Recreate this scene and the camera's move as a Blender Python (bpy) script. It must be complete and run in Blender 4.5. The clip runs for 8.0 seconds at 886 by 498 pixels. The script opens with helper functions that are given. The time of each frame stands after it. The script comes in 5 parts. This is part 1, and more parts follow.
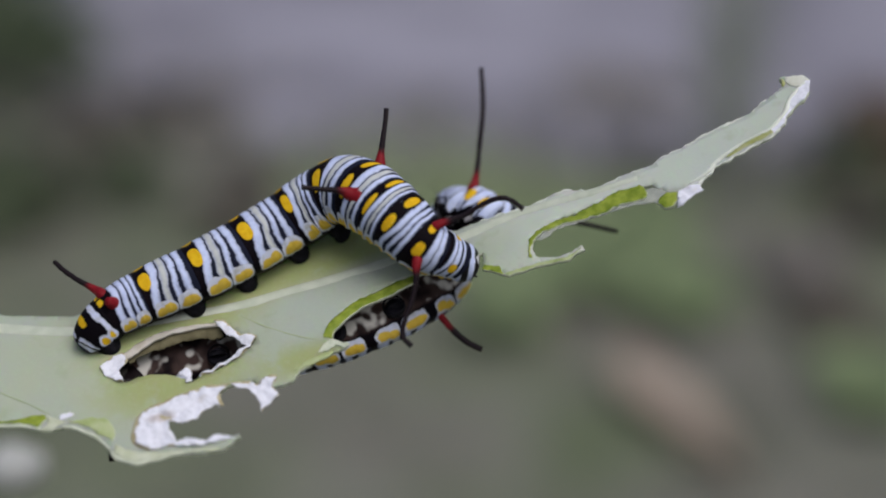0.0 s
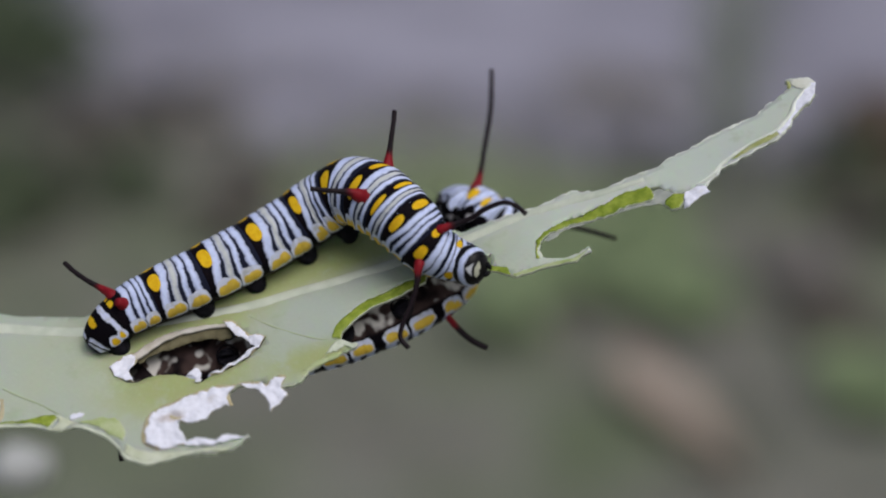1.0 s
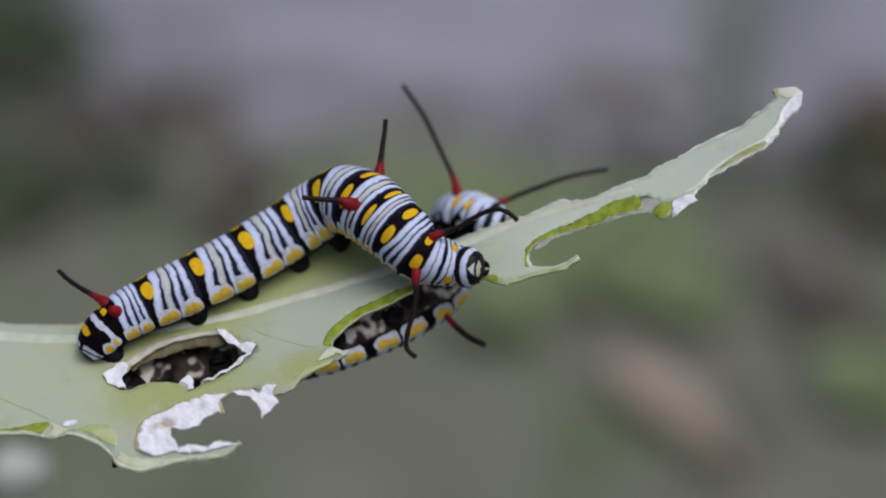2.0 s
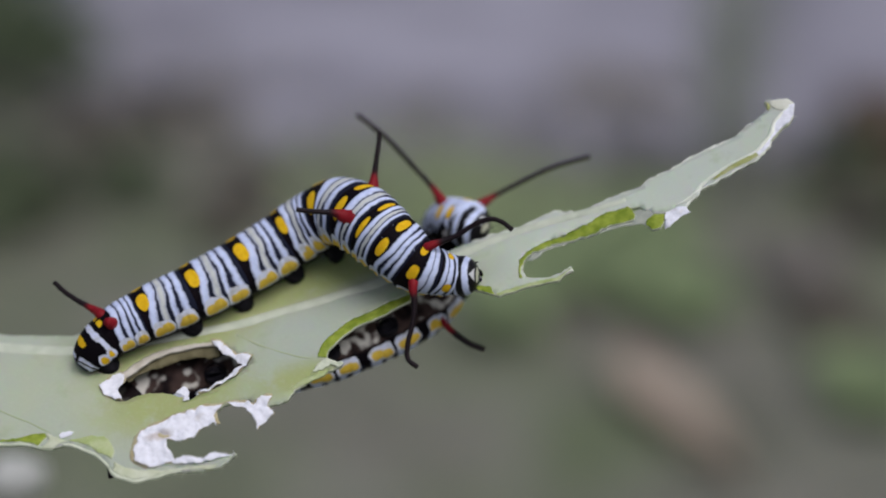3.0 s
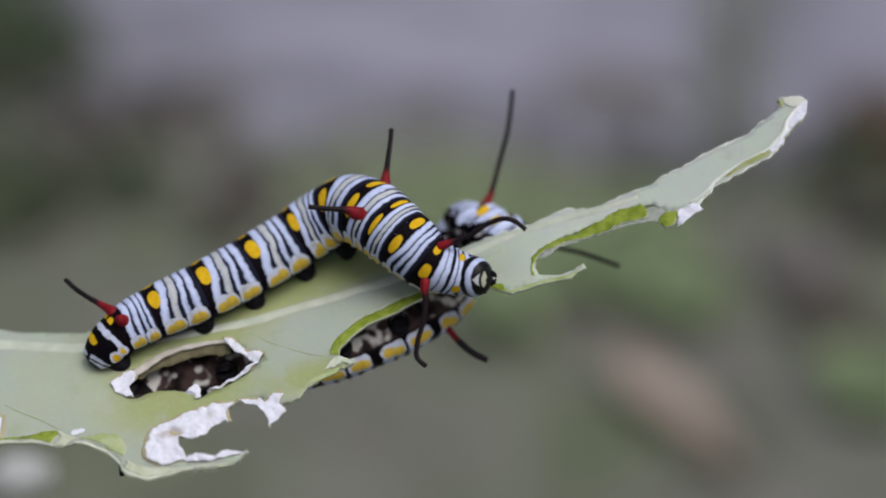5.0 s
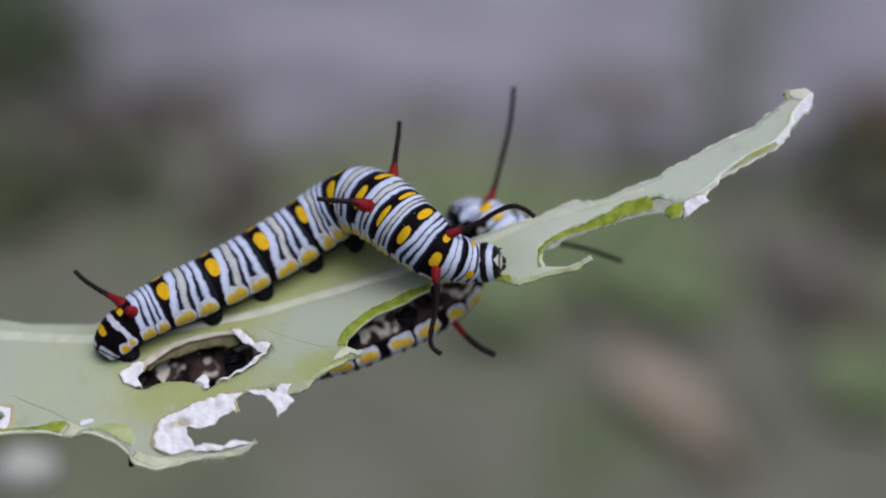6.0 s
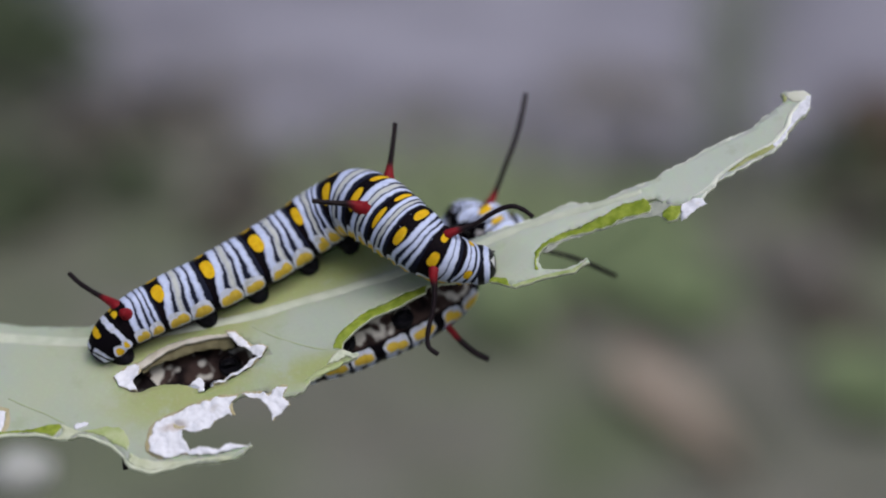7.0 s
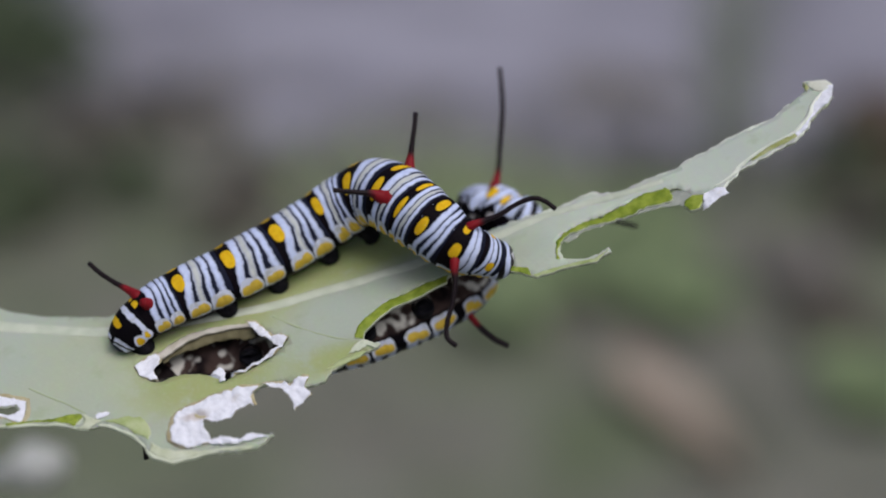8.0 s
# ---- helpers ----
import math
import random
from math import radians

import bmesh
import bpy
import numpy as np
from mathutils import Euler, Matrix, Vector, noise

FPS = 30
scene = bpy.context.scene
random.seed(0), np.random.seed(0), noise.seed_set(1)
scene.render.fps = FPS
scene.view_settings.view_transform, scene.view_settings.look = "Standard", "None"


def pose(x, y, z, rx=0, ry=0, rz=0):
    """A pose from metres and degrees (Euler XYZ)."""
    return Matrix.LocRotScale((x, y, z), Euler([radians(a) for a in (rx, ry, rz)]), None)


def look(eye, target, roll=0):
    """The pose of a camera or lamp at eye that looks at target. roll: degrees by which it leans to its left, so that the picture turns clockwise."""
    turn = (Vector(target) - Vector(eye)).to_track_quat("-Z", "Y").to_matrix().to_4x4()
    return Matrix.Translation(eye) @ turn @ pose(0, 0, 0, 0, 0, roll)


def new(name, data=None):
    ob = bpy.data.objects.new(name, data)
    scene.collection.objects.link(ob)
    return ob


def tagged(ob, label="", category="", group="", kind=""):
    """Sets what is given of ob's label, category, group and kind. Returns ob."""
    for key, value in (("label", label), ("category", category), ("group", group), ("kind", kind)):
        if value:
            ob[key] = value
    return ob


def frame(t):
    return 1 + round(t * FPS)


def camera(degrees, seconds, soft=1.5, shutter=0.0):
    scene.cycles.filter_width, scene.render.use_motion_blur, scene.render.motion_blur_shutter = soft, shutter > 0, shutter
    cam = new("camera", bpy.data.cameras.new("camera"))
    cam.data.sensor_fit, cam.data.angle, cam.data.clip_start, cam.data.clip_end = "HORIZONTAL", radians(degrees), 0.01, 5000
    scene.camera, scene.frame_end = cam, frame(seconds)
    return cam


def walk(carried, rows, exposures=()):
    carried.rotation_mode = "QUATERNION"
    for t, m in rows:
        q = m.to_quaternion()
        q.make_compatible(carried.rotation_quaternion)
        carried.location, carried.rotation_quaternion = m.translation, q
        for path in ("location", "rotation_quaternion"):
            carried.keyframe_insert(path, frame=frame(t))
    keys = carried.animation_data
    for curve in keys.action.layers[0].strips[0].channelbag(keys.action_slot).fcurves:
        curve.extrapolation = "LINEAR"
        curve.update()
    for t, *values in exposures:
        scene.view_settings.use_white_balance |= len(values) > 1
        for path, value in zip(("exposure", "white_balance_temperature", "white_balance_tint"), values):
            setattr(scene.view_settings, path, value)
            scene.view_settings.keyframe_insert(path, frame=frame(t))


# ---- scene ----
from mathutils.geometry import delaunay_2d_cdt

# ------------------------------------------------------------------ camera
MM = 0.001
EYE = Vector((0.0, 0.0, 0.5))
VIEW = Matrix.Translation(EYE) @ pose(0, 0, 0, 90 - 22, 0, 0)
cam = camera(33.27, 8.0, soft=2.0)
cam.data.dof.use_dof = True
cam.data.dof.focus_distance = 0.149
cam.data.dof.aperture_fstop = 7.6
walk(cam, [(0.0, VIEW), (8.0, VIEW)],
     [(0.0, -0.26), (1.5, -0.25), (3.0, -0.21), (3.5, -0.17), (4.5, -0.16), (5.0, -0.17), (7.0, -0.20), (8.0, -0.23)])

# the leaf's own frame: x along the midrib to the tip, y to its far edge, z out of its face (built in millimetres)
LEAF = VIEW @ Matrix.Translation((-0.00495988, -0.00348381, -0.155)) @ Matrix((
    (0.9497, -0.2216, -0.2216, 0), (0.3134, 0.6715, 0.6715, 0), (0.0, -0.7071, 0.7071, 0), (0, 0, 0, 1)))
TO_EYE = Vector((0.0, -0.7071, 0.7071))
# the upper caterpillar presses this far down on the leaf (millimetres)
SINK = 1.1
UPPER = LEAF @ Matrix.Translation((0, SINK * MM, -SINK * MM))

# ------------------------------------------------------------------ daylight
world = bpy.data.worlds.new("overcast_sky")
world.use_nodes = True
scene.world = world
sky = world.node_tree.nodes.new("ShaderNodeTexSky")
sky.sky_type, sky.sun_disc = "NISHITA", False
sky.sun_elevation, sky.sun_rotation = radians(63), radians(138)
sky.air_density, sky.dust_density, sky.ozone_density = 0.75, 6.0, 0.75
back = world.node_tree.nodes["Background"]
world.node_tree.links.new(sky.outputs[0], back.inputs[0])
back.inputs[1].default_value = 0.094
sun = new("sun", bpy.data.lights.new("sun", "SUN"))
sun.data.energy, sun.data.angle, sun.data.color = 1.56, radians(44), (0.88, 0.95, 0.995)
sun.matrix_world = look((0.30, -0.33, 0.86), (0, 0, 0))


# ------------------------------------------------------------------ material tools
class Nodes:
    """Short hands for a node material."""

    def __init__(self, name, rough=0.6, spec=0.3):
        self.mat = bpy.data.materials.new(name)
        self.mat.use_nodes = True
        self.tree = self.mat.node_tree
        self.bsdf = self.tree.nodes["Principled BSDF"]
        self.bsdf.inputs["Roughness"].default_value = rough
        self.bsdf.inputs["Specular IOR Level"].default_value = spec

    def put(self, socket, value):
        if isinstance(value, bpy.types.NodeSocket):
            self.tree.links.new(value, socket)
        elif isinstance(value, (tuple, list)) and len(value) == 3 and socket.type == "RGBA":
            socket.default_value = (*value, 1)
        else:
            socket.default_value = value

    def math(self, op, a, b=0.0, c=0.0):
        n = self.tree.nodes.new("ShaderNodeMath")
        n.operation = op
        for i, v in enumerate((a, b, c)):
            self.put(n.inputs[i], v)
        return n.outputs[0]

    def smooth(self, x, lo, hi):
        """0 below lo, 1 above hi."""
        n = self.tree.nodes.new("ShaderNodeMapRange")
        n.interpolation_type = "SMOOTHSTEP"
        for i, v in enumerate((x, lo, hi)):
            self.put(n.inputs[i], v)
        return n.outputs[0]

    def mix(self, f, a, b, blend="MIX"):
        n = self.tree.nodes.new("ShaderNodeMix")
        n.data_type, n.blend_type = "RGBA", blend
        self.put(n.inputs[0], f), self.put(n.inputs[6], a), self.put(n.inputs[7], b)
        return n.outputs[2]

    def noise(self, scale, detail=4.0, rough=0.55, where=None):
        n = self.tree.nodes.new("ShaderNodeTexNoise")
        n.inputs["Scale"].default_value, n.inputs["Detail"].default_value = scale, detail
        n.inputs["Roughness"].default_value = rough
        self.tree.links.new(where or self.coords(), n.inputs["Vector"])
        return n.outputs[0]

    def coords(self, kind="Object"):
        return self.tree.nodes.new("ShaderNodeTexCoord").outputs[kind]

    def uv(self):
        n = self.tree.nodes.new("ShaderNodeSeparateXYZ")
        self.tree.links.new(self.coords("UV"), n.inputs[0])
        return n.outputs[0], n.outputs[1]

    def ramp(self, x, stops, mode="LINEAR"):
        n = self.tree.nodes.new("ShaderNodeValToRGB")
        r = n.color_ramp
        r.interpolation = mode
        for i, (at, col) in enumerate(stops):
            e = r.elements[i] if i < 2 else r.elements.new(at)
            e.position, e.color = at, (*col, 1)
        self.put(n.inputs[0], x)
        return n.outputs[0]

    def bump(self, height, strength=0.3, distance=0.0001):
        n = self.tree.nodes.new("ShaderNodeBump")
        n.inputs["Strength"].default_value, n.inputs["Distance"].default_value = strength, distance
        self.tree.links.new(height, n.inputs["Height"])
        self.tree.links.new(n.outputs[0], self.bsdf.inputs["Normal"])

    def done(self, colour):
        self.put(self.bsdf.inputs["Base Color"], colour)
        return self.mat


BLACK, WHITE, CREAM, YELLOW, RED = (0.005, 0.004, 0.006), (0.63, 0.70, 0.95), (0.58, 0.60, 0.60), (0.78, 0.50, 0.02), (0.215, 0.009, 0.016)


GROOVES = {}


def skin_material(name, stripes, spots=True, spot_u=0.14, spot_size=(0.112, 0.108), side=True, flank=(0.435, 0.675, 0.076), belly=(520, 0.46, 0.12), dark=None, spot_v=0.165, low=0.0, lean=0.17, square=2.8, wide=0.18, second=None):
    """Banded skin: u runs along a segment towards the head, v from the back (0) to the belly (1). The dark lines between pale folds are hair-thin on the back and swell towards the flank."""
    n = Nodes(name, 0.55, 0.03)
    u, v = n.uv()
    wob, jit = n.math("SUBTRACT", n.noise(620, 3), 0.5), n.math("SUBTRACT", n.noise(2400, 2), 0.5)
    fine = n.noise(5200, 3)
    uu = n.math("ADD", n.math("ADD", u, n.math("MULTIPLY", wob, 0.11)), n.math("MULTIPLY", jit, 0.045))
    vv = n.math("ADD", n.math("ADD", v, n.math("MULTIPLY", wob, 0.07)), n.math("MULTIPLY", jit, 0.02))
    if side:
        # the folds lean back towards the tail on their way down, so that the black band narrows to a seam on the flank
        uu = n.math("ADD", uu, n.math("MULTIPLY", n.math("MULTIPLY", n.smooth(v, 0.12, 0.43), n.math("SUBTRACT", 1.0, uu)), lean))
    swell = n.math("MULTIPLY_ADD", n.smooth(v, 0.06, 0.44), 0.60, 0.50)
    stops, inks, at = [], [], 0.0
    GROOVES[name] = []
    for k, (width, col) in enumerate(stripes):
        if col != BLACK:
            stops += [(min(at + 0.02, 1.0), col), (max(at + width - 0.02, 0.0), col)]
        elif k == 0:
            inks.append(n.math("SUBTRACT", uu, width))
        elif k == len(stripes) - 1:
            inks.append(n.math("SUBTRACT", 1.0 - width, uu))
        else:
            inks.append(n.math("SUBTRACT", n.math("ABSOLUTE", n.math("SUBTRACT", uu, at + width / 2)), n.math("MULTIPLY", swell, width / 2) if width < 0.1 else width / 2))
            GROOVES[name].append(at + width / 2)
        at += width
    ink = inks[0]
    for d in inks[1:]:
        ink = n.math("MINIMUM", ink, d)
    col = n.ramp(uu, stops)
    worn = n.smooth(n.noise(1300, 4), 0.42, 0.72)
    col = n.mix(n.math("MULTIPLY", worn, 0.8), col, (0.78, 0.80, 0.86), "MULTIPLY")
    col = n.mix(n.math("MULTIPLY", n.smooth(ink, 0.045, 0.0), 0.5), col, (0.22, 0.25, 0.44))
    col = n.mix(n.smooth(ink, 0.012, -0.012), col, n.mix(n.smooth(uu, stripes[0][0], stripes[0][0] + 0.05), n.mix(n.smooth(fine, 0.4, 0.7), BLACK, (0.010, 0.006, 0.009)), (0.013, 0.015, 0.030)))
    gold = n.mix(n.smooth(n.noise(1700, 3), 0.35, 0.65), YELLOW, (0.70, 0.41, 0.015))
    if spots:
        du = n.math("DIVIDE", n.math("SUBTRACT", n.math("MULTIPLY_ADD", wob, 0.06, u), spot_u), spot_size[0])
        dv = n.math("DIVIDE", n.math("SUBTRACT", n.math("MULTIPLY_ADD", wob, 0.05, v), spot_v), spot_size[1])
        d = n.math("ADD", n.math("POWER", n.math("ABSOLUTE", du), 2.4), n.math("POWER", n.math("ABSOLUTE", dv), 2.4))
        if second:
            du = n.math("DIVIDE", n.math("SUBTRACT", n.math("MULTIPLY_ADD", wob, 0.06, u), second), spot_size[0])
            d = n.math("MINIMUM", d, n.math("ADD", n.math("POWER", n.math("ABSOLUTE", du), 2.4), n.math("POWER", n.math("ABSOLUTE", dv), 2.4)))
        col = n.mix(n.smooth(d, 1.12, 0.85), col, gold)
    if side:
        # the flank: two white lobes with yellow hearts, black between and below them, then a dark blotched belly
        wave = n.math("MULTIPLY", n.math("COSINE", n.math("MULTIPLY", n.math("SUBTRACT", uu, 0.43), 16.5)), 0.028)
        lobe = lambda at, half, mid, tall, p=2.3: n.math("ADD", n.math("POWER", n.math("ABSOLUTE", n.math("DIVIDE", n.math("SUBTRACT", uu, at), half)), p),
                                                         n.math("POWER", n.math("ABSOLUTE", n.math("DIVIDE", n.math("SUBTRACT", vv, mid), tall)), p))
        tall = (flank[1] - flank[0]) / 2
        mid = (flank[1] + flank[0]) / 2
        col = n.mix(n.smooth(n.math("ADD", vv, wave), flank[0] + 0.015, flank[0] + 0.04), col, BLACK)
        white = n.math("MINIMUM", lobe(0.42, wide, mid, tall, square), lobe(0.79, wide, mid, tall, square))
        col = n.mix(n.smooth(white, 1.15, 0.85), col, n.mix(worn, (0.62, 0.66, 0.82), (0.50, 0.51, 0.54)))
        d1 = n.math("MINIMUM", lobe(0.42 - 0.36 * wide, 0.5 * wide, 0.572 - low, flank[2] * 0.92), lobe(0.42 + 0.39 * wide, 0.47 * wide, 0.545 - low, flank[2] * 0.92))
        d2 = lobe(0.80, 0.8 * wide - low, 0.560 - low, flank[2] * 0.92)
        col = n.mix(n.math("MULTIPLY", n.smooth(n.math("MINIMUM", d1, d2), 1.35, 0.75), 0.92), col, n.mix(0.35, gold, (0.80, 0.60, 0.02)))
        brown = n.math("MULTIPLY", n.smooth(vv, 0.66, 0.71), n.smooth(n.noise(300, 2), 0.28, 0.52))
        col = n.mix(n.math("MULTIPLY", brown, belly[2] * 0.85), col, (0.085, 0.055, 0.05))
        pale = n.math("MULTIPLY", n.smooth(vv, 0.69, 0.73), n.smooth(n.noise(belly[0], 1), belly[1], belly[1] + 0.12))
        col = n.mix(n.math("MULTIPLY", pale, belly[2]), col, (0.66, 0.63, 0.60))
    if dark:
        deep = n.math("ADD", vv, n.math("MULTIPLY", n.math("SUBTRACT", n.noise(600, 2), 0.5), 0.5))
        col = n.mix(n.smooth(deep, dark, dark + 0.03), col, BLACK)
        col = n.mix(n.math("MULTIPLY", n.smooth(vv, dark, dark + 0.05), n.smooth(n.noise(1000, 1), 0.60, 0.64)), col, (0.50, 0.48, 0.52))
    if name == "chest_skin":
        # a few tiny white warts
        col = n.mix(n.smooth(n.noise(2300, 1), 0.735, 0.76), col, WHITE)
    n.bump(n.math("ADD", fine, n.math("MULTIPLY", worn, 0.6)), 0.28, 0.00012)
    return n.done(col)


def tail_material():
    """The last ring: black, with a slanting white stripe, a yellow saddle, yellow-hearted white lobes and a slate end plate."""
    n = Nodes("tail_skin", 0.55, 0.03)
    u, v = n.uv()
    wob, jit = n.math("SUBTRACT", n.noise(620, 3), 0.5), n.math("SUBTRACT", n.noise(2400, 2), 0.5)
    uu = n.math("ADD", n.math("ADD", u, n.math("MULTIPLY", wob, 0.16)), n.math("MULTIPLY", jit, 0.05))
    vv = n.math("ADD", v, n.math("MULTIPLY", wob, 0.10))
    oval = lambda at, half, mid, tall: n.math("ADD", n.math("POWER", n.math("ABSOLUTE", n.math("DIVIDE", n.math("SUBTRACT", uu, at), half)), 2.2),
                                              n.math("POWER", n.math("ABSOLUTE", n.math("DIVIDE", n.math("SUBTRACT", vv, mid), tall)), 2.2))
    white = n.mix(n.smooth(n.noise(1300, 4), 0.42, 0.72), (0.62, 0.66, 0.86), (0.48, 0.50, 0.58))
    gold = n.mix(n.smooth(n.noise(1700, 3), 0.35, 0.65), YELLOW, (0.70, 0.41, 0.015))
    slant = n.math("ABSOLUTE", n.math("SUBTRACT", uu, n.math("MULTIPLY_ADD", vv, 0.06, 0.83)))
    col = n.mix(n.math("MULTIPLY", n.smooth(slant, 0.075, 0.05), n.smooth(vv, 0.54, 0.48)), BLACK, white)
    rear = n.math("ABSOLUTE", n.math("SUBTRACT", uu, n.math("MULTIPLY_ADD", vv, 0.20, 0.14)))
    crease = n.smooth(n.math("ABSOLUTE", n.math("SUBTRACT", uu, n.math("MULTIPLY_ADD", vv, 0.40, 0.06))), 0.012, 0.03)
    col = n.mix(n.math("MULTIPLY", n.smooth(rear, 0.12, 0.085), n.math("MULTIPLY", crease, n.math("MULTIPLY", n.smooth(vv, 0.22, 0.27), n.smooth(vv, 0.66, 0.60)))), col, white)
    col = n.mix(n.smooth(oval(0.17, 0.06, 0.06, 0.10), 1.2, 0.85), col, white)
    col = n.mix(n.smooth(n.math("MINIMUM", oval(0.62, 0.14, 0.53, 0.10), oval(0.83, 0.12, 0.50, 0.08)), 1.2, 0.85), col, white)
    col = n.mix(n.smooth(n.math("MINIMUM", oval(0.61, 0.085, 0.54, 0.07), oval(0.82, 0.06, 0.50, 0.045)), 1.3, 0.8), col, gold)
    col = n.mix(n.smooth(oval(0.49, 0.075, 0.05, 0.13), 1.2, 0.85), col, gold)
    col = n.mix(n.smooth(uu, 0.10, 0.05), col, (0.022, 0.024, 0.05))
    n.bump(n.noise(5200, 3), 0.28, 0.00012)
    return n.done(col)


B_, W_, C_ = BLACK, WHITE, CREAM
SKIN = skin_material("banded_skin", [(0.255, B_), (0.14, W_), (0.06, B_), (0.115, C_), (0.065, B_), (0.09, W_), (0.08, B_), (0.115, W_), (0.08, B_)])
SKIN_RUMP = skin_material("rump_skin", [(0.33, B_), (0.13, W_), (0.06, B_), (0.11, W_), (0.065, B_), (0.09, W_), (0.06, B_), (0.095, W_), (0.06, B_)],
                          spot_u=0.05, spot_size=(0.085, 0.06), spot_v=0.09)
SKIN_CHEST = skin_material("chest_skin", [(0.40, B_), (0.14, W_), (0.085, B_), (0.10, W_), (0.08, B_), (0.11, W_), (0.085, B_)],
                           spot_u=0.22, spot_size=(0.115, 0.105))
SKIN_ARCH = skin_material("arch_skin", [(0.39, B_), (0.17, W_), (0.06, B_), (0.12, C_), (0.06, B_), (0.12, W_), (0.08, B_)],
                          spot_u=0.21, spot_size=(0.11, 0.115), flank=(0.42, 0.675, 0.096))
SKIN_LOWER = skin_material("lower_skin", [(0.255, B_), (0.14, W_), (0.06, B_), (0.115, C_), (0.065, B_), (0.09, W_), (0.08, B_), (0.115, W_), (0.08, B_)],
                           flank=(0.480, 0.665, 0.056), belly=(620, 0.52, 0.95), low=-0.004, square=3.4, wide=0.165)
SKIN_HEART = skin_material("heart_skin", [(0.47, B_), (0.17, W_), (0.035, B_), (0.185, W_), (0.14, B_)], spot_u=0.26, spot_size=(0.115, 0.10))
SKIN_NECK = skin_material("neck_skin", [(0.14, B_), (0.13, W_), (0.05, B_), (0.17, W_), (0.10, B_), (0.17, W_), (0.24, B_)],
                          spot_u=0.40, spot_size=(0.14, 0.075), spot_v=0.265)
SKIN_FRONT = skin_material("front_skin", [(0.05, B_), (0.20, W_), (0.055, B_), (0.18, W_), (0.06, B_), (0.19, W_), (0.07, B_), (0.195, W_)],
                           spots=False, dark=0.44)
SKIN_CROWN = skin_material("crown_skin", [(0.04, B_), (0.20, W_), (0.055, B_), (0.19, W_), (0.06, B_), (0.19, W_), (0.07, B_), (0.195, W_)],
                           spot_u=0.14, spot_size=(0.13, 0.10), dark=0.37, spot_v=0.19, second=0.60)
SKIN_THROAT = skin_material("throat_skin", [(0.07, B_), (0.20, W_), (0.06, B_), (0.18, C_), (0.07, B_), (0.20, W_), (0.07, B_), (0.15, W_)],
                            spots=False, dark=0.58)
SKIN_TAIL = tail_material()


def head_material():
    n = Nodes("head_shell", 0.4, 0.2)
    u, v = n.uv()
    wob = n.math("SUBTRACT", n.noise(800, 3), 0.5)
    uu = n.math("ADD", u, n.math("MULTIPLY", wob, 0.07))
    col = n.ramp(uu, [(0.0, B_), (0.34, B_), (0.36, W_), (0.45, W_), (0.47, B_), (0.575, B_), (0.595, W_), (0.68, W_), (0.70, B_), (1.0, B_)])
    col = n.mix(n.smooth(n.noise(1500, 3), 0.4, 0.7), col, n.mix(1.0, col, (0.78, 0.80, 0.86), "MULTIPLY"))
    # the pale triangle of the brow, its point to the back, and the creamy lip before it
    wedge = n.math("SUBTRACT", n.math("MULTIPLY", v, n.math("SINE", n.math("MULTIPLY", uu, math.pi))), n.math("MULTIPLY", n.math("SUBTRACT", uu, 0.71), 0.85))
    brow = n.math("MULTIPLY", n.smooth(wedge, 0.012, -0.012), n.smooth(uu, 0.84, 0.82))
    col = n.mix(brow, col, (0.58, 0.59, 0.62))
    lip = n.math("MULTIPLY", n.smooth(uu, 0.865, 0.88), n.math("MULTIPLY", n.smooth(uu, 0.97, 0.95), n.smooth(v, 0.42, 0.36)))
    col = n.mix(lip, col, (0.50, 0.51, 0.40))
    n.bump(n.noise(4000, 3), 0.2)
    return n.done(col)


def plain_material(name, dark, light, scale, rough=0.6, spec=0.3, bump=0.3, bump_scale=None, distance=0.0001):
    n = Nodes(name, rough, spec)
    n.bump(n.noise(bump_scale or scale * 4, 5), bump, distance)
    return n.done(n.mix(n.smooth(n.noise(scale, 5), 0.3, 0.7), dark, light))


def tentacle_material():
    n = Nodes("tentacle_skin", 0.5, 0.14)
    u, v = n.uv()
    at = n.math("ADD", u, n.math("MULTIPLY", n.math("SUBTRACT", n.noise(900, 3), 0.5), 0.10))
    col = n.mix(n.smooth(at, 0.17, 0.27), RED, (0.012, 0.007, 0.010))
    n.bump(n.noise(3500, 3), 0.5)
    return n.done(col)


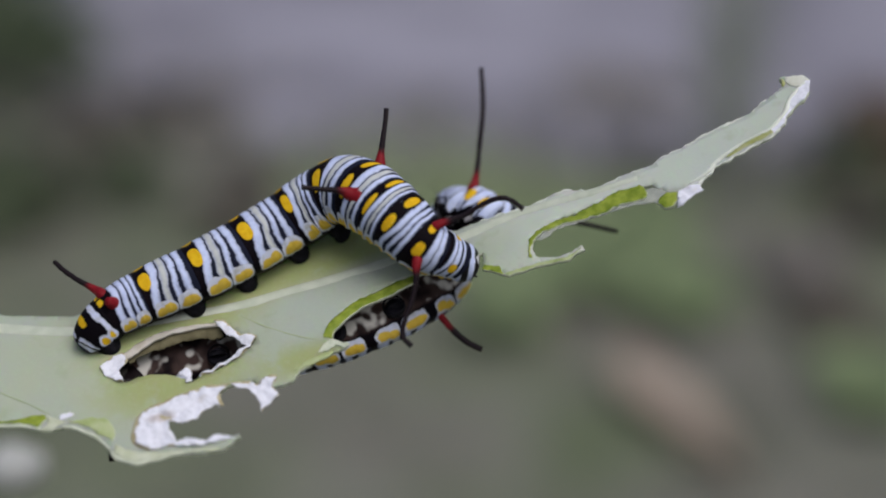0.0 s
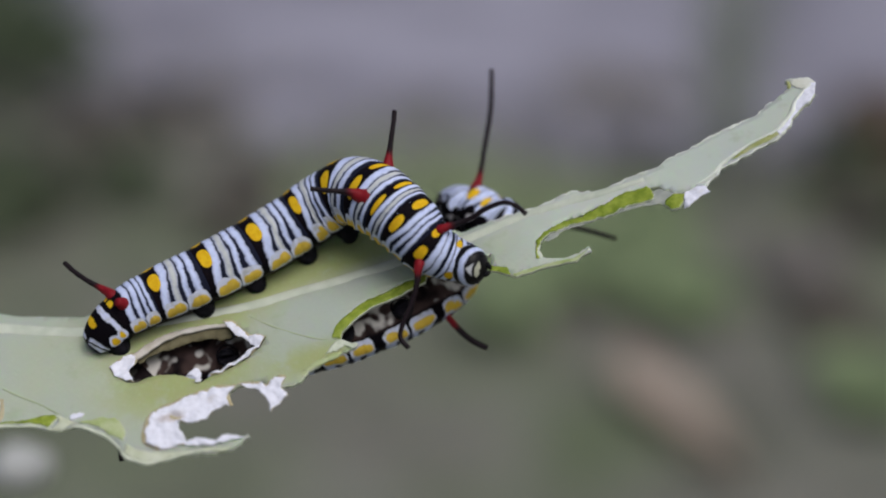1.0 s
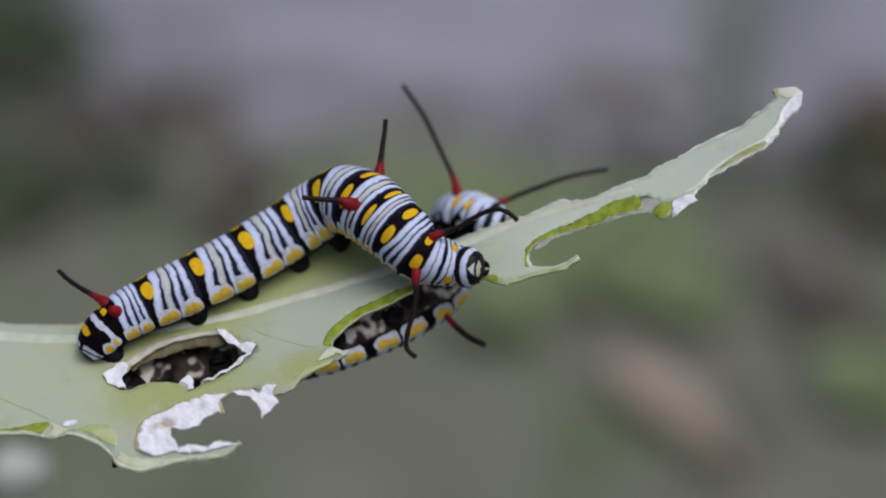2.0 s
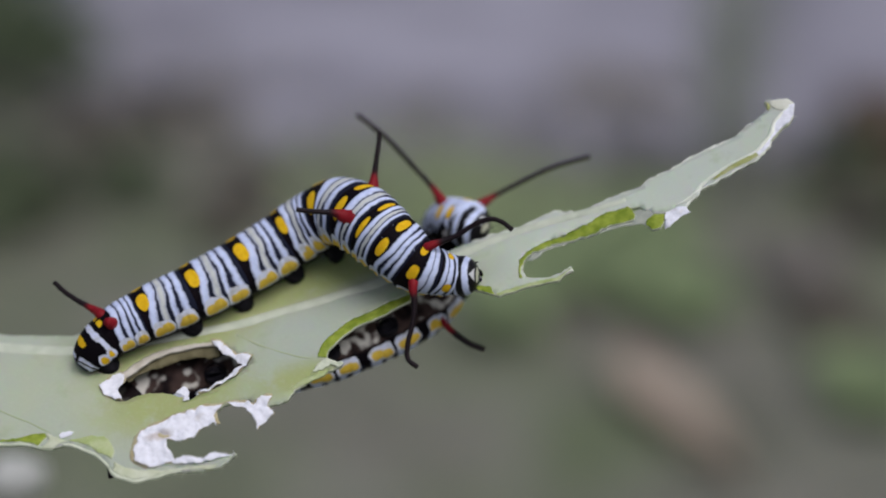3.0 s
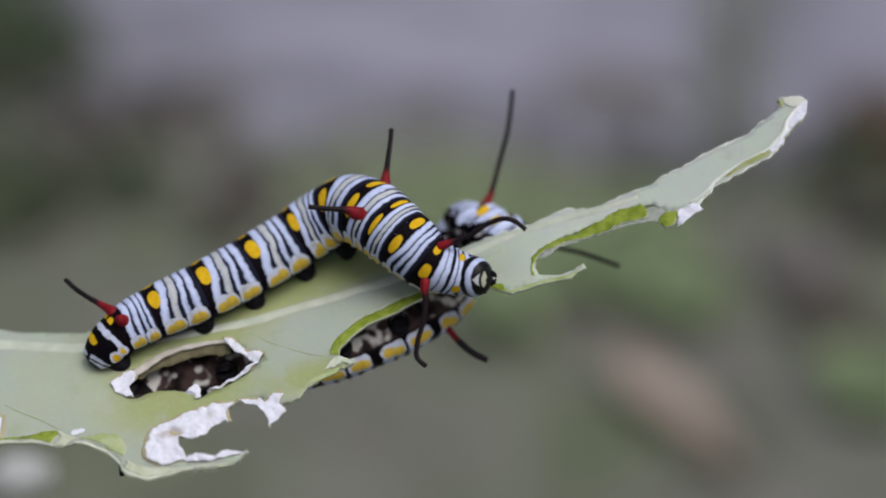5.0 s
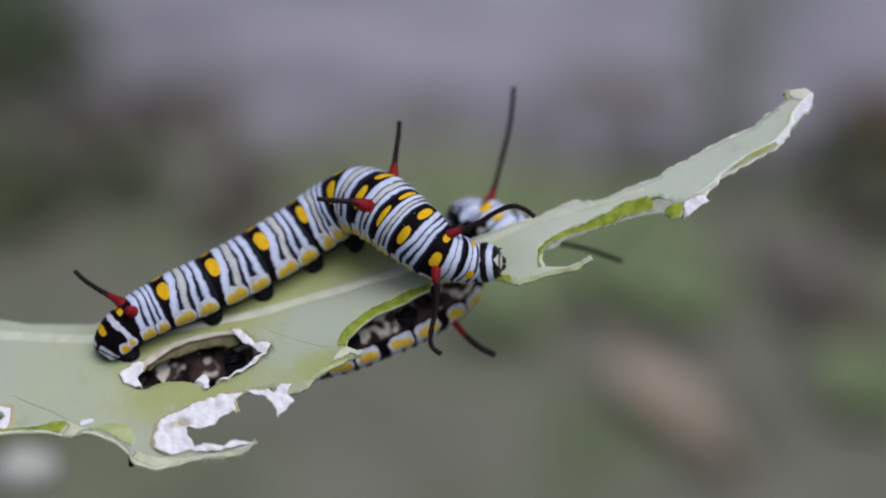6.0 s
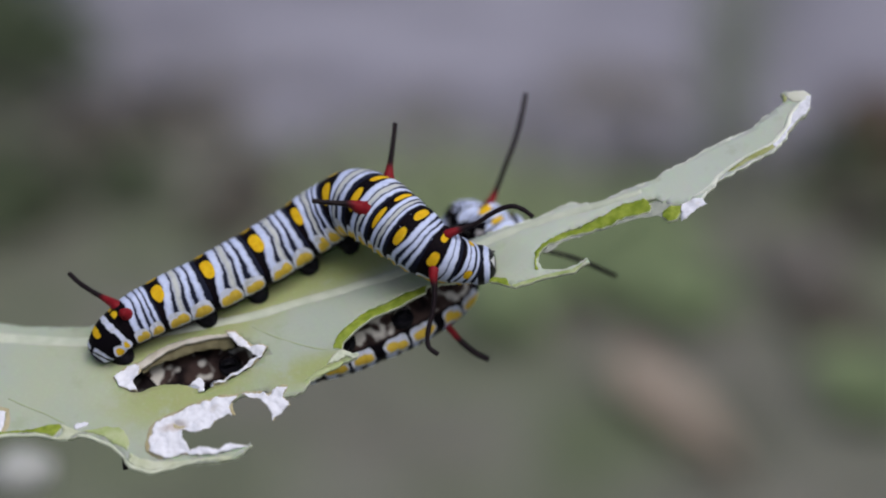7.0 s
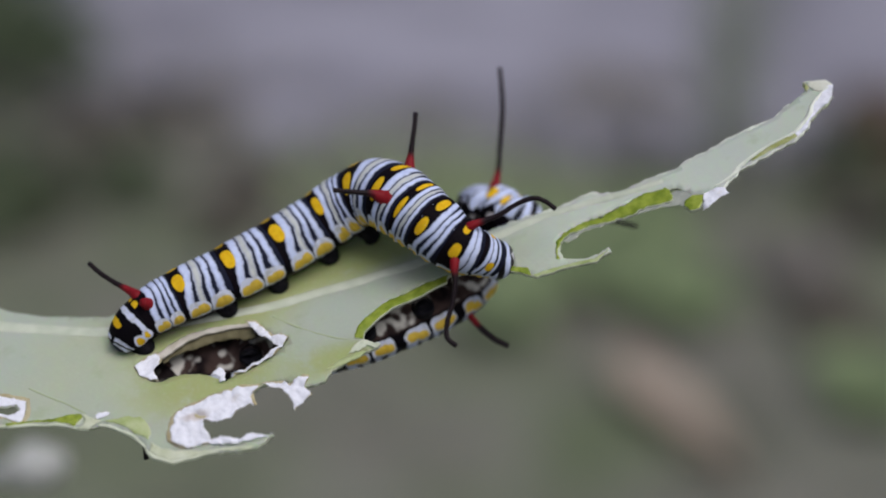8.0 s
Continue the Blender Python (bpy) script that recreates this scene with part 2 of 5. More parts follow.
def blade_material():
    n = Nodes("waxy_leaf", 0.58, 0.25)
    fine, mid, broad = n.noise(2600, 5), n.noise(330, 4), n.noise(75, 3)
    col = n.mix(n.smooth(broad, 0.35, 0.68), (0.42, 0.475, 0.42), (0.44, 0.487, 0.37))
    u, v = n.uv()
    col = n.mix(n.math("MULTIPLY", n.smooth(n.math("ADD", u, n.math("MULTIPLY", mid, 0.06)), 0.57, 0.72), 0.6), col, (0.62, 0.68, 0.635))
    # yellowing round the holes, and olive shade under the caterpillar painted into the colour
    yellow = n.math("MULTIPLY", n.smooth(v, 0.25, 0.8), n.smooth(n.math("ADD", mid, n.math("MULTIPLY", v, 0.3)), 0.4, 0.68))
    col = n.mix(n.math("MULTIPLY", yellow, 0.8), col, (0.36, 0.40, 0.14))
    col = n.mix(n.math("MULTIPLY", n.smooth(fine, 0.5, 0.7), 0.12), col, (0.54, 0.58, 0.52))
    col = n.mix(n.math("MULTIPLY", n.smooth(mid, 0.56, 0.72), 0.3), col, (0.30, 0.36, 0.18))
    n.bsdf.inputs["Subsurface Weight"].default_value = 0.5
    n.bsdf.inputs["Subsurface Scale"].default_value = 1.0
    n.bsdf.inputs["Subsurface Radius"].default_value = (0.0005, 0.0009, 0.0003)
    n.bump(n.math("ADD", fine, n.math("MULTIPLY", mid, 2.0)), 0.25, 0.0001)
    return n.done(col)


def paper_material():
    """Dried leaf skin: chalky white with brownish stains and crinkles."""
    n = Nodes("dry_leaf_paper", 0.75, 0.2)
    mid, fine = n.noise(480, 4), n.noise(2600, 5)
    col = n.mix(n.smooth(fine, 0.35, 0.65), (0.77, 0.78, 0.88), (0.85, 0.86, 0.97))
    col = n.mix(n.math("MULTIPLY", n.smooth(mid, 0.58, 0.72), 0.35), col, (0.52, 0.46, 0.42))
    u, v = n.uv()
    # brown stain of the folded pocket, with the pocket's shade painted in too
    stain_shade = n.math("ADD", v, n.math("MULTIPLY", n.math("SUBTRACT", n.noise(900, 3), 0.5), 0.7))
    col = n.mix(n.math("MULTIPLY", n.smooth(stain_shade, 0.2, 0.9), 0.7), col, (0.44, 0.37, 0.34))
    n.bump(n.math("ADD", fine, n.math("MULTIPLY", mid, 3.0)), 0.32, 0.0002)
    return n.done(col)


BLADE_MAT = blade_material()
RIB_MAT = plain_material("pale_midrib", (0.50, 0.55, 0.45), (0.60, 0.64, 0.54), 500, 0.55)
LIP_MAT = plain_material("fresh_cut_green", (0.16, 0.23, 0.012), (0.32, 0.39, 0.05), 900, 0.4, 0.4, 0.7)
FUZZ_MAT = plain_material("torn_leaf_skin", (0.50, 0.55, 0.42), (0.68, 0.72, 0.60), 900, 0.7)
PAPER_MAT = paper_material()
FILM_MAT = plain_material("torn_film", (0.46, 0.48, 0.46), (0.60, 0.62, 0.58), 900, 0.5)
FILM_MAT.node_tree.nodes["Principled BSDF"].inputs["Alpha"].default_value = 0.45
TAN_MAT = plain_material("dried_tan", (0.45, 0.41, 0.34), (0.64, 0.60, 0.56), 500, 0.7)
RUST_MAT = plain_material("rusty_border", (0.40, 0.34, 0.20), (0.50, 0.45, 0.30), 700, 0.7)
RIM_MAT = plain_material("whitish_rim", (0.66, 0.71, 0.62), (0.84, 0.87, 0.80), 900, 0.6)
FOLD_MAT = plain_material("pale_green_fold", (0.33, 0.41, 0.15), (0.47, 0.53, 0.30), 700, 0.5, 0.3, 0.4)
VEIN_MAT = plain_material("leaf_vein", (0.36, 0.42, 0.27), (0.40, 0.46, 0.31), 500, 0.55)
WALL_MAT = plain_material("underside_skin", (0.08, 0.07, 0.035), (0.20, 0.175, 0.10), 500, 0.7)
LIPSKIN_MAT = plain_material("pale_lip_skin", (0.50, 0.54, 0.38), (0.64, 0.67, 0.56), 420, 0.6)
TIPTAN_MAT = plain_material("tip_scar", (0.66, 0.67, 0.57), (0.78, 0.79, 0.73), 700, 0.7)
OLIVE_MAT = plain_material("olive_flesh", (0.30, 0.33, 0.08), (0.46, 0.48, 0.24), 1400, 0.5)
STEM_MAT = plain_material("green_stem", (0.20, 0.28, 0.12), (0.33, 0.40, 0.22), 300, 0.6)
WITHER_MAT = plain_material("withered_pale", (0.38, 0.39, 0.38), (0.56, 0.57, 0.57), 200, 0.7)
HEAD_MAT, TENT_MAT = head_material(), tentacle_material()
LEG_MAT = plain_material("black_leg", (0.004, 0.004, 0.006), (0.014, 0.013, 0.018), 1500, 0.55, 0.08)


# ------------------------------------------------------------------ shape tools
def mesh_object(name, verts, faces, mat, uvs=None, smooth=True, parent=None, label="", mats=None, slots=None):
    me = bpy.data.meshes.new(name)
    me.from_pydata([tuple(v) for v in verts], [], faces)
    for m in mats or [mat]:
        me.materials.append(m)
    if slots is not None:
        me.polygons.foreach_set("material_index", slots)
    if uvs is not None:
        layer = me.uv_layers.new(name="skin")
        idx = np.empty(len(me.loops), dtype=int)
        me.loops.foreach_get("vertex_index", idx)
        layer.data.foreach_set("uv", np.asarray(uvs, dtype=float)[idx].ravel())
    me.polygons.foreach_set("use_smooth", [smooth] * len(me.polygons))
    me.update()
    ob = new(name, me)
    ob.parent = parent
    if label:
        tagged(ob, label)
    return ob


def spline(points, n=16):
    """A smooth line (Catmull-Rom) through rows of numbers."""
    p = np.array(points, dtype=float)
    p = np.vstack([2 * p[0] - p[1], p, 2 * p[-1] - p[-2]])
    u = np.linspace(0, 1, n, endpoint=False)[:, None]
    rows = [0.5 * (2 * b + (c - a) * u + (2 * a - 5 * b + 4 * c - d) * u ** 2 + (3 * b - a - 3 * c + d) * u ** 3)
            for a, b, c, d in zip(p, p[1:], p[2:], p[3:])]
    return np.vstack(rows + [p[-2:-1]])


def unit(v):
    return v / np.linalg.norm(v, axis=-1, keepdims=True)


def along(line):
    return np.r_[0, np.cumsum(np.linalg.norm(np.diff(line[:, :3], axis=0), axis=1))]


def tube(points, radii, sides=10, n=10, close=True):
    """Vertices, faces and uv of a round, tapered, bent rod; u runs from base to tip."""
    line = spline([(*p, r) for p, r in zip(points, radii)], n)
    c, r = line[:, :3], line[:, 3]
    t = unit(np.gradient(c, axis=0))
    ref = np.array((0.31, 0.52, 0.79))
    a = unit(np.cross(t, ref))
    b = np.cross(t, a)
    th = np.linspace(0, 2 * math.pi, sides, endpoint=False)
    v = (c[:, None] + r[:, None, None] * (np.cos(th)[None, :, None] * a[:, None] + np.sin(th)[None, :, None] * b[:, None])).reshape(-1, 3)
    s = along(line) / along(line)[-1]
    uv = [(si, k / sides) for si in s for k in range(sides)]
    f = [(i * sides + k, i * sides + (k + 1) % sides, (i + 1) * sides + (k + 1) % sides, (i + 1) * sides + k)
         for i in range(len(c) - 1) for k in range(sides)]
    f += [tuple(range(sides))[::-1], tuple((len(c) - 1) * sides + k for k in range(sides))]
    return v, f, uv


# ------------------------------------------------------------------ the leaf
def lift(a, b):
    """Height of the blade's face over its flat plan: a shallow trough along the leaf that droops to both edges."""
    curl = 0.012 * min(max((a - 18) / 10, 0.0), 1.0) * (b + 1.6) ** 2
    return 0.0022 * a * a - 0.010 * min(b, 0.0) ** 2 - 0.004 * max(b, 0.0) ** 2 + curl


def ripple(a, b, k=1.0):
    return k * (0.16 * noise.noise(Vector((a * 0.16, b * 0.25, 3.1))) + 0.05 * noise.noise(Vector((a * 0.7, b * 0.7, 8.2))))


def ragged(poly, step=0.22, rough=0.10, seed=0.0, closed=True):
    """Finer points along a drawn outline, with small uneven bites."""
    out = []
    pts = list(poly) + ([poly[0]] if closed else [])
    for (x0, y0), (x1, y1) in zip(pts, pts[1:]):
        d = math.hypot(x1 - x0, y1 - y0)
        k = max(1, int(d / step))
        nx, ny = -(y1 - y0) / max(d, 1e-6), (x1 - x0) / max(d, 1e-6)
        for i in range(k):
            x, y = x0 + (x1 - x0) * i / k, y0 + (y1 - y0) * i / k
            w = rough * (noise.noise(Vector((x * 1.1, y * 1.1, seed))) + 0.6 * noise.noise(Vector((x * 3.3, y * 3.3, seed + 5))) + 0.45 * noise.noise(Vector((x * 8.0, y * 8.0, seed + 9))))
            out.append((x + nx * w, y + ny * w))
    return out


def inside(x, y, poly):
    hit = False
    for (x0, y0), (x1, y1) in zip(poly, poly[1:] + poly[:1]):
        if (y0 > y) != (y1 > y) and x < (x1 - x0) * (y - y0) / (y1 - y0) + x0:
            hit = not hit
    return hit


def sheet(name, outline, holes, height, thick, mats, parent, label="", grid=0.8, shade=None):
    """A leaf-like sheet with a ragged outline and holes; faces of the first material, cut edges of the last."""
    from_xy, edges = [], []
    for ring in [outline] + holes:
        k = len(from_xy)
        from_xy += [Vector(p) for p in ring]
        edges += [(k + i, k + (i + 1) % len(ring)) for i in range(len(ring))]
    xs, ys = [p[0] for p in outline], [p[1] for p in outline]
    gx = min(xs) + grid * 0.5
    while gx < max(xs):
        gy = min(ys) + grid * 0.5
        while gy < max(ys):
            if inside(gx, gy, outline) and not any(inside(gx, gy, h) for h in holes):
                from_xy.append(Vector((gx + random.uniform(-0.1, 0.1) * grid, gy + random.uniform(-0.1, 0.1) * grid)))
            gy += grid
        gx += grid
    co, _, tri, _, _, _ = delaunay_2d_cdt(from_xy, edges, [], 1, 1e-5)
    keep = []
    for f in tri:
        cx, cy = sum(co[i].x for i in f) / 3, sum(co[i].y for i in f) / 3
        if inside(cx, cy, outline) and not any(inside(cx, cy, h) for h in holes):
            keep.append(tuple(f))
    n = len(co)
    top = [height(c.x, c.y) for c in co]
    verts = [(c.x * MM, c.y * MM, z * MM) for c, z in zip(co, top)] + [(c.x * MM, c.y * MM, (z - thick) * MM) for c, z in zip(co, top)]
    faces, slots = list(keep), [0] * len(keep)
    faces += [(c + n, b + n, a + n) for a, b, c in keep]
    slots += [0] * len(keep)
    used = {}
    for f in keep:
        for a, b in ((f[0], f[1]), (f[1], f[2]), (f[2], f[0])):
            used[(a, b)] = 1
    for a, b in list(used):
        if (b, a) not in used:
            faces.append((b, a, a + n, b + n))
            slots.append(len(mats) - 1)
    uv = [(c.x * 0.01 + 0.5, shade(c.x, c.y) if shade else 0.0) for c in co] * 2
    return mesh_object(name, verts, faces, None, uv, True, parent, label, mats, slots)


FAR_EDGE = [(-58.0, 12.0), (-50.0, 9.9), (-45.5, 9.6), (-43.6, 8.1), (-40.0, 6.2), (-33.6, 4.2), (-23.9, 5.9), (-12.3, 9.0), (-4.6, 9.1), (1.0, 4.9), (6.5, 1.1), (9.7, 1.3),
            (14.3, 0.8), (18.2, 1.2), (20.6, -0.4), (24.8, -0.3), (27.3, -0.3), (28.0, 0.1), (30.0, 0.2), (31.3, 0.2), (32.9, 0.5), (34.5, 0.5), (37.1, 0.6), (38.7, 0.7), (39.8, 1.3), (41.3, 1.6), (42.3, 2.0), (42.6, 2.4), (42.5, 3.2), (43.0, 3.1), (44.5, 2.2), (44.6, 1.8), (44.9, 1.2)]
TORN_TIP = [(44.3, 0.0), (43.5, -0.8), (42.6, -1.0), (41.8, -1.4), (41.1, -1.9), (40.6, -2.6), (39.8, -3.1), (39.2, -3.4), (38.8, -3.5), (37.9, -3.5), (37.1, -3.6), (36.0, -3.6), (35.1, -3.7), (34.1, -3.9), (33.4, -3.8), (32.8, -4.0), (32.2, -4.4), (31.3, -4.8), (30.5, -5.3), (29.4, -5.4), (27.3, -4.2),
            (26.5, -2.7), (23.8, -2.0), (19.3, -2.3), (15.6, -2.5), (13.6, -3.3), (13.0, -4.6), (13.1, -5.8), (14.6, -6.7), (16.6, -6.9),
            (17.8, -6.6), (17.8, -7.1), (15.9, -7.5), (13.0, -6.8), (9.6, -6.7), (9.3, -5.6), (8.0, -4.7), (8.3, -3.0)]
NEAR_EDGE = [(5.2, -4.0), (0.7, -2.8), (-3.8, -3.4), (-7.1, -4.9), (-8.7, -6.2), (-8.6, -7.4), (-7.3, -8.7), (-9.8, -9.1), (-11.7, -9.7),
             (-13.4, -10.8), (-16.2, -10.9), (-16.9, -9.5), (-19.5, -9.3), (-20.8, -10.2), (-25.8, -10.6), (-28.0, -11.2), (-27.9, -13.4),
             (-24.8, -14.4),
             (-19.4, -14.8), (-20.3, -15.3), (-21.2, -15.7), (-23.1, -15.5), (-25.0, -15.1), (-26.3, -14.9), (-27.8, -15.0), (-29.4, -14.9), (-30.7, -14.2), (-31.4, -13.5), (-31.6, -12.8),
             (-33.3, -10.7), (-35.2, -9.5), (-36.6, -9.6), (-37.9, -9.3), (-39.5, -8.4), (-42.1, -7.9), (-52.2, -6.0), (-58.0, -4.0), (-66.0, 3.0), (-66.0, 9.0)]
HOLE = [(-31.3, -3.8), (-31.0, -4.8), (-30.0, -5.8), (-29.2, -6.1), (-28.0, -5.9), (-27.0, -5.8), (-26.0, -6.0), (-25.2, -6.3), (-24.1, -6.9), (-22.8, -7.9),
    (-21.6, -7.4), (-20.5, -7.4), (-18.8, -6.8), (-17.8, -6.5), (-16.5, -5.6), (-15.8, -4.7), (-17.2, -4.0), (-18.3, -2.3), (-19.4, -1.6), (-21.6, -1.2),
    (-24.0, -1.0), (-25.8, -1.1), (-27.6, -1.9), (-29.1, -2.6)]
SMALL_HOLE = [(-46.3, -4.8), (-44.8, -5.1), (-44.2, -5.3), (-43.8, -5.2), (-43.3, -5.3), (-43.0, -5.7), (-43.3, -6.2), (-44.0, -6.3), (-44.8, -6.0), (-46.3, -5.5)]
SMALL_RIM = [(-46.9, -3.2), (-44.7, -3.8), (-43.4, -4.4), (-42.2, -5.1), (-42.3, -6.0), (-42.7, -6.9), (-43.0, -7.3), (-43.8, -6.9), (-44.8, -6.2), (-47.0, -5.5)]
MIDRIB = [(-66.0, 13.0), (-52.7, 8.8), (-41.8, 4.9), (-33.1, 1.8), (-24.3, 0.8), (-17.2, 0.1), (-12.3, 0.1), (-6.2, 0.0), (0.0, 0.0), (6.2, -0.1),
          (11.4, 0.4), (16.3, 0.1), (21.1, -0.7), (25.5, -1.2)]
DRIED = {
    "hole end": [(-31.3, -3.8), (-31.0, -4.8), (-30.5, -5.3), (-30.0, -5.7), (-29.2, -6.1), (-29.4, -5.4), (-29.6, -4.6), (-29.1, -4.2), (-28.7, -3.7), (-28.7, -3.1),
        (-29.1, -2.6), (-29.9, -2.8), (-30.6, -3.3)],
    "hole corner": [(-19.6, -1.5), (-19.2, -2.0), (-18.9, -3.0), (-18.3, -3.9), (-17.9, -4.2), (-17.3, -5.0), (-16.8, -5.5), (-17.9, -6.0), (-18.7, -6.6), (-19.8, -6.9),
        (-20.7, -7.2), (-21.6, -7.3), (-21.5, -7.5), (-20.6, -7.5), (-19.7, -7.1), (-18.8, -6.8), (-17.8, -6.5), (-16.5, -5.6), (-15.8, -4.8), (-16.2, -4.4),
        (-17.3, -4.1), (-17.7, -3.4), (-18.3, -2.4), (-18.8, -1.7)],
    "crumb": [(-24.1, -6.9), (-23.7, -6.6), (-23.3, -6.4), (-22.8, -6.5), (-22.6, -7.0), (-22.8, -7.5), (-22.8, -8.0), (-23.3, -8.1), (-23.4, -7.8), (-23.1, -7.5),
        (-23.5, -7.1)],
    "corner": [(-19.7, -9.5), (-20.2, -9.5), (-21.6, -9.2), (-23.1, -9.3), (-24.5, -9.4), (-25.7, -9.7), (-26.9, -9.9), (-27.8, -10.3), (-28.4, -10.9), (-28.8,
        -11.5), (-29.0, -12.2), (-29.0, -12.9), (-28.5, -13.6), (-27.8, -14.0), (-27.0, -14.2), (-26.2, -14.0), (-25.2, -14.2), (-25.4, -13.5), (-25.7,
        -12.7), (-25.7, -12.0), (-25.6, -11.7), (-25.1, -11.9), (-24.4, -12.2), (-23.8, -12.3), (-23.6, -12.2), (-22.8, -12.0), (-22.3, -11.5), (-21.7,
        -11.3), (-21.2, -11.2), (-20.8, -11.2), (-20.6, -11.6), (-20.6, -11.0), (-20.7, -10.5), (-20.6, -10.2), (-20.1, -9.9)],
    "spike": [(-19.2, -9.4), (-18.5, -9.5), (-17.7, -9.8), (-17.1, -9.9), (-16.7, -10.3), (-16.1, -9.9), (-15.3, -9.8), (-14.7, -10.0), (-15.1, -10.5), (-15.4,
        -10.9), (-15.1, -11.3), (-14.9, -12.0), (-15.4, -12.2), (-15.9, -12.5), (-16.4, -12.7), (-16.8, -13.3), (-16.9, -12.9), (-16.7, -12.4), (-16.9,
        -11.8), (-17.1, -11.3), (-17.4, -10.9), (-17.3, -10.7), (-17.8, -10.3), (-18.6, -10.0)],
    "finger": [(-25.6, -14.1), (-25.0, -13.9), (-24.4, -13.8), (-23.8, -14.1), (-23.3, -14.4), (-22.5, -14.5), (-22.0, -14.3), (-21.3, -14.3), (-20.6, -14.6),
        (-19.9, -14.9), (-19.4, -14.8), (-19.9, -15.1), (-20.8, -15.0), (-21.7, -15.0), (-22.9, -15.0), (-24.3, -14.7), (-25.1, -14.5)],
    "tip": [(28.5, -5.2), (29.4, -5.2), (30.3, -5.1), (30.6, -5.5), (30.5, -6.2), (30.7, -6.5), (30.0, -6.4), (29.1, -6.7), (28.3, -7.3), (27.6, -7.2), (28.1,
        -6.1)],
    "notch": [(-8.5, -7.5), (-7.9, -8.1), (-7.0, -8.7), (-7.5, -8.9), (-8.3, -8.4), (-9.2, -8.7), (-10.4, -8.7), (-9.8, -8.2), (-9.2, -7.8)],
}
TAN_RIM = [(-29.3, -2.7), (-27.6, -1.7), (-25.7, -1.0), (-24.0, -0.8), (-21.6, -1.0), (-19.4, -1.6), (-19.2, -2.0), (-21.7, -1.5), (-23.9, -1.4), (-25.6, -1.7),
    (-27.3, -2.5), (-28.8, -3.3)]
HOLE_TOP = [(-29.1, -2.6), (-27.6, -1.9), (-25.8, -1.1), (-24.0, -1.0), (-21.6, -1.2), (-19.4, -1.6), (-18.3, -2.3)]
HOLE_WALL = HOLE_TOP[:-1] + [(-19.1, -2.7), (-19.8, -2.7), (-21.4, -2.2), (-23.2, -2.0), (-25.0, -2.1), (-26.5, -2.3), (-27.6, -2.7), (-28.7, -3.2)]
PALE_LIP = [(-31.0, -12.6), (-30.1, -13.4), (-29.1, -13.9), (-26.6, -14.6), (-23.9, -15.0), (-21.3, -15.5), (-22.0, -15.7), (-24.4, -15.1), (-26.3, -14.8),
    (-27.7, -15.0), (-29.4, -14.8), (-30.6, -14.2), (-31.3, -13.5)]
PALE_JOIN = [(-37.1, -7.8), (-36.5, -8.3), (-35.8, -8.8), (-35.2, -9.2), (-35.8, -9.3), (-36.6, -9.7), (-37.7, -9.4), (-37.2, -9.0), (-36.9, -8.6)]
PALE_PATCH = [(-35.8, -8.4), (-35.4, -8.2), (-34.8, -8.2), (-34.4, -8.4), (-34.7, -8.7), (-35.2, -8.8), (-35.7, -8.8)]
TIP_FOLD = [(44.4, 1.3), (44.9, 1.2), (44.3, 0.0), (43.5, -0.8), (42.6, -1.0), (41.8, -1.4), (41.1, -1.9), (40.6, -2.6), (39.8, -3.1), (39.2, -3.4), (39.2,
    -2.6), (40.2, -2.0), (41.3, -1.1), (42.1, -0.1), (43.1, 0.6)]
TIP_CAP = [(42.9, 3.0), (44.5, 2.2), (44.8, 1.3), (44.3, 0.9), (43.4, 1.1), (42.9, 1.7), (42.7, 2.3)]
TIP_NOTCH = [(42.5, 3.2), (42.7, 2.8), (42.7, 2.2), (42.3, 1.8), (42.3, 2.3), (42.5, 2.6)]
TIP_RIDGE = [(44.4, 1.2), (43.2, 0.6), (42.2, -0.1), (41.4, -1.2), (40.2, -2.0), (39.2, -2.6), (37.8, -2.6), (36.4, -2.6), (34.4, -3.0), (33.0, -3.5), (32.1,
    -4.1), (30.9, -4.6), (29.8, -4.7)]
UNDER_EDGE = [(-8.7, -8.9), (-9.6, -8.8), (-10.6, -8.9), (-11.7, -9.2), (-12.9, -9.7), (-12.5, -9.9), (-11.4, -9.7), (-10.3, -9.5), (-9.3, -9.3)]
MEMBRANE = [(29.0, -4.6), (28.1, -6.2), (26.8, -6.4), (25.9, -5.0), (23.6, -4.3), (19.4, -3.8), (16.3, -3.5), (14.2, -4.2), (13.7, -3.8), (15.6, -2.8), (19.8, -2.8),
            (23.9, -2.7), (26.5, -3.2)]
ROLLED = [[(-35.7, -9.4), (-34.7, -9.8), (-33.7, -10.5), (-32.7, -11.3), (-32.0, -12.1), (-31.6, -12.8), (-31.4, -13.5), (-30.7, -14.2), (-29.4, -14.9), (-27.8, -15.0), (-26.3, -14.9), (-25.0, -15.1)],
          [(-50.2, -6.5), (-45.4, -7.2), (-42.2, -7.8), (-40.0, -8.2), (-39.0, -8.6), (-37.7, -9.3), (-36.7, -9.7)]]
VEINS = [[(-16.9, -1.4), (-15.6, -2.8), (-14.3, -4.0), (-12.7, -5.3), (-10.9, -6.5), (-9.3, -7.2)], [(-41.9, -3.4), (-40.3, -4.8), (-38.7, -6.0), (-37.4, -7.2), (-36.4, -8.1)]]
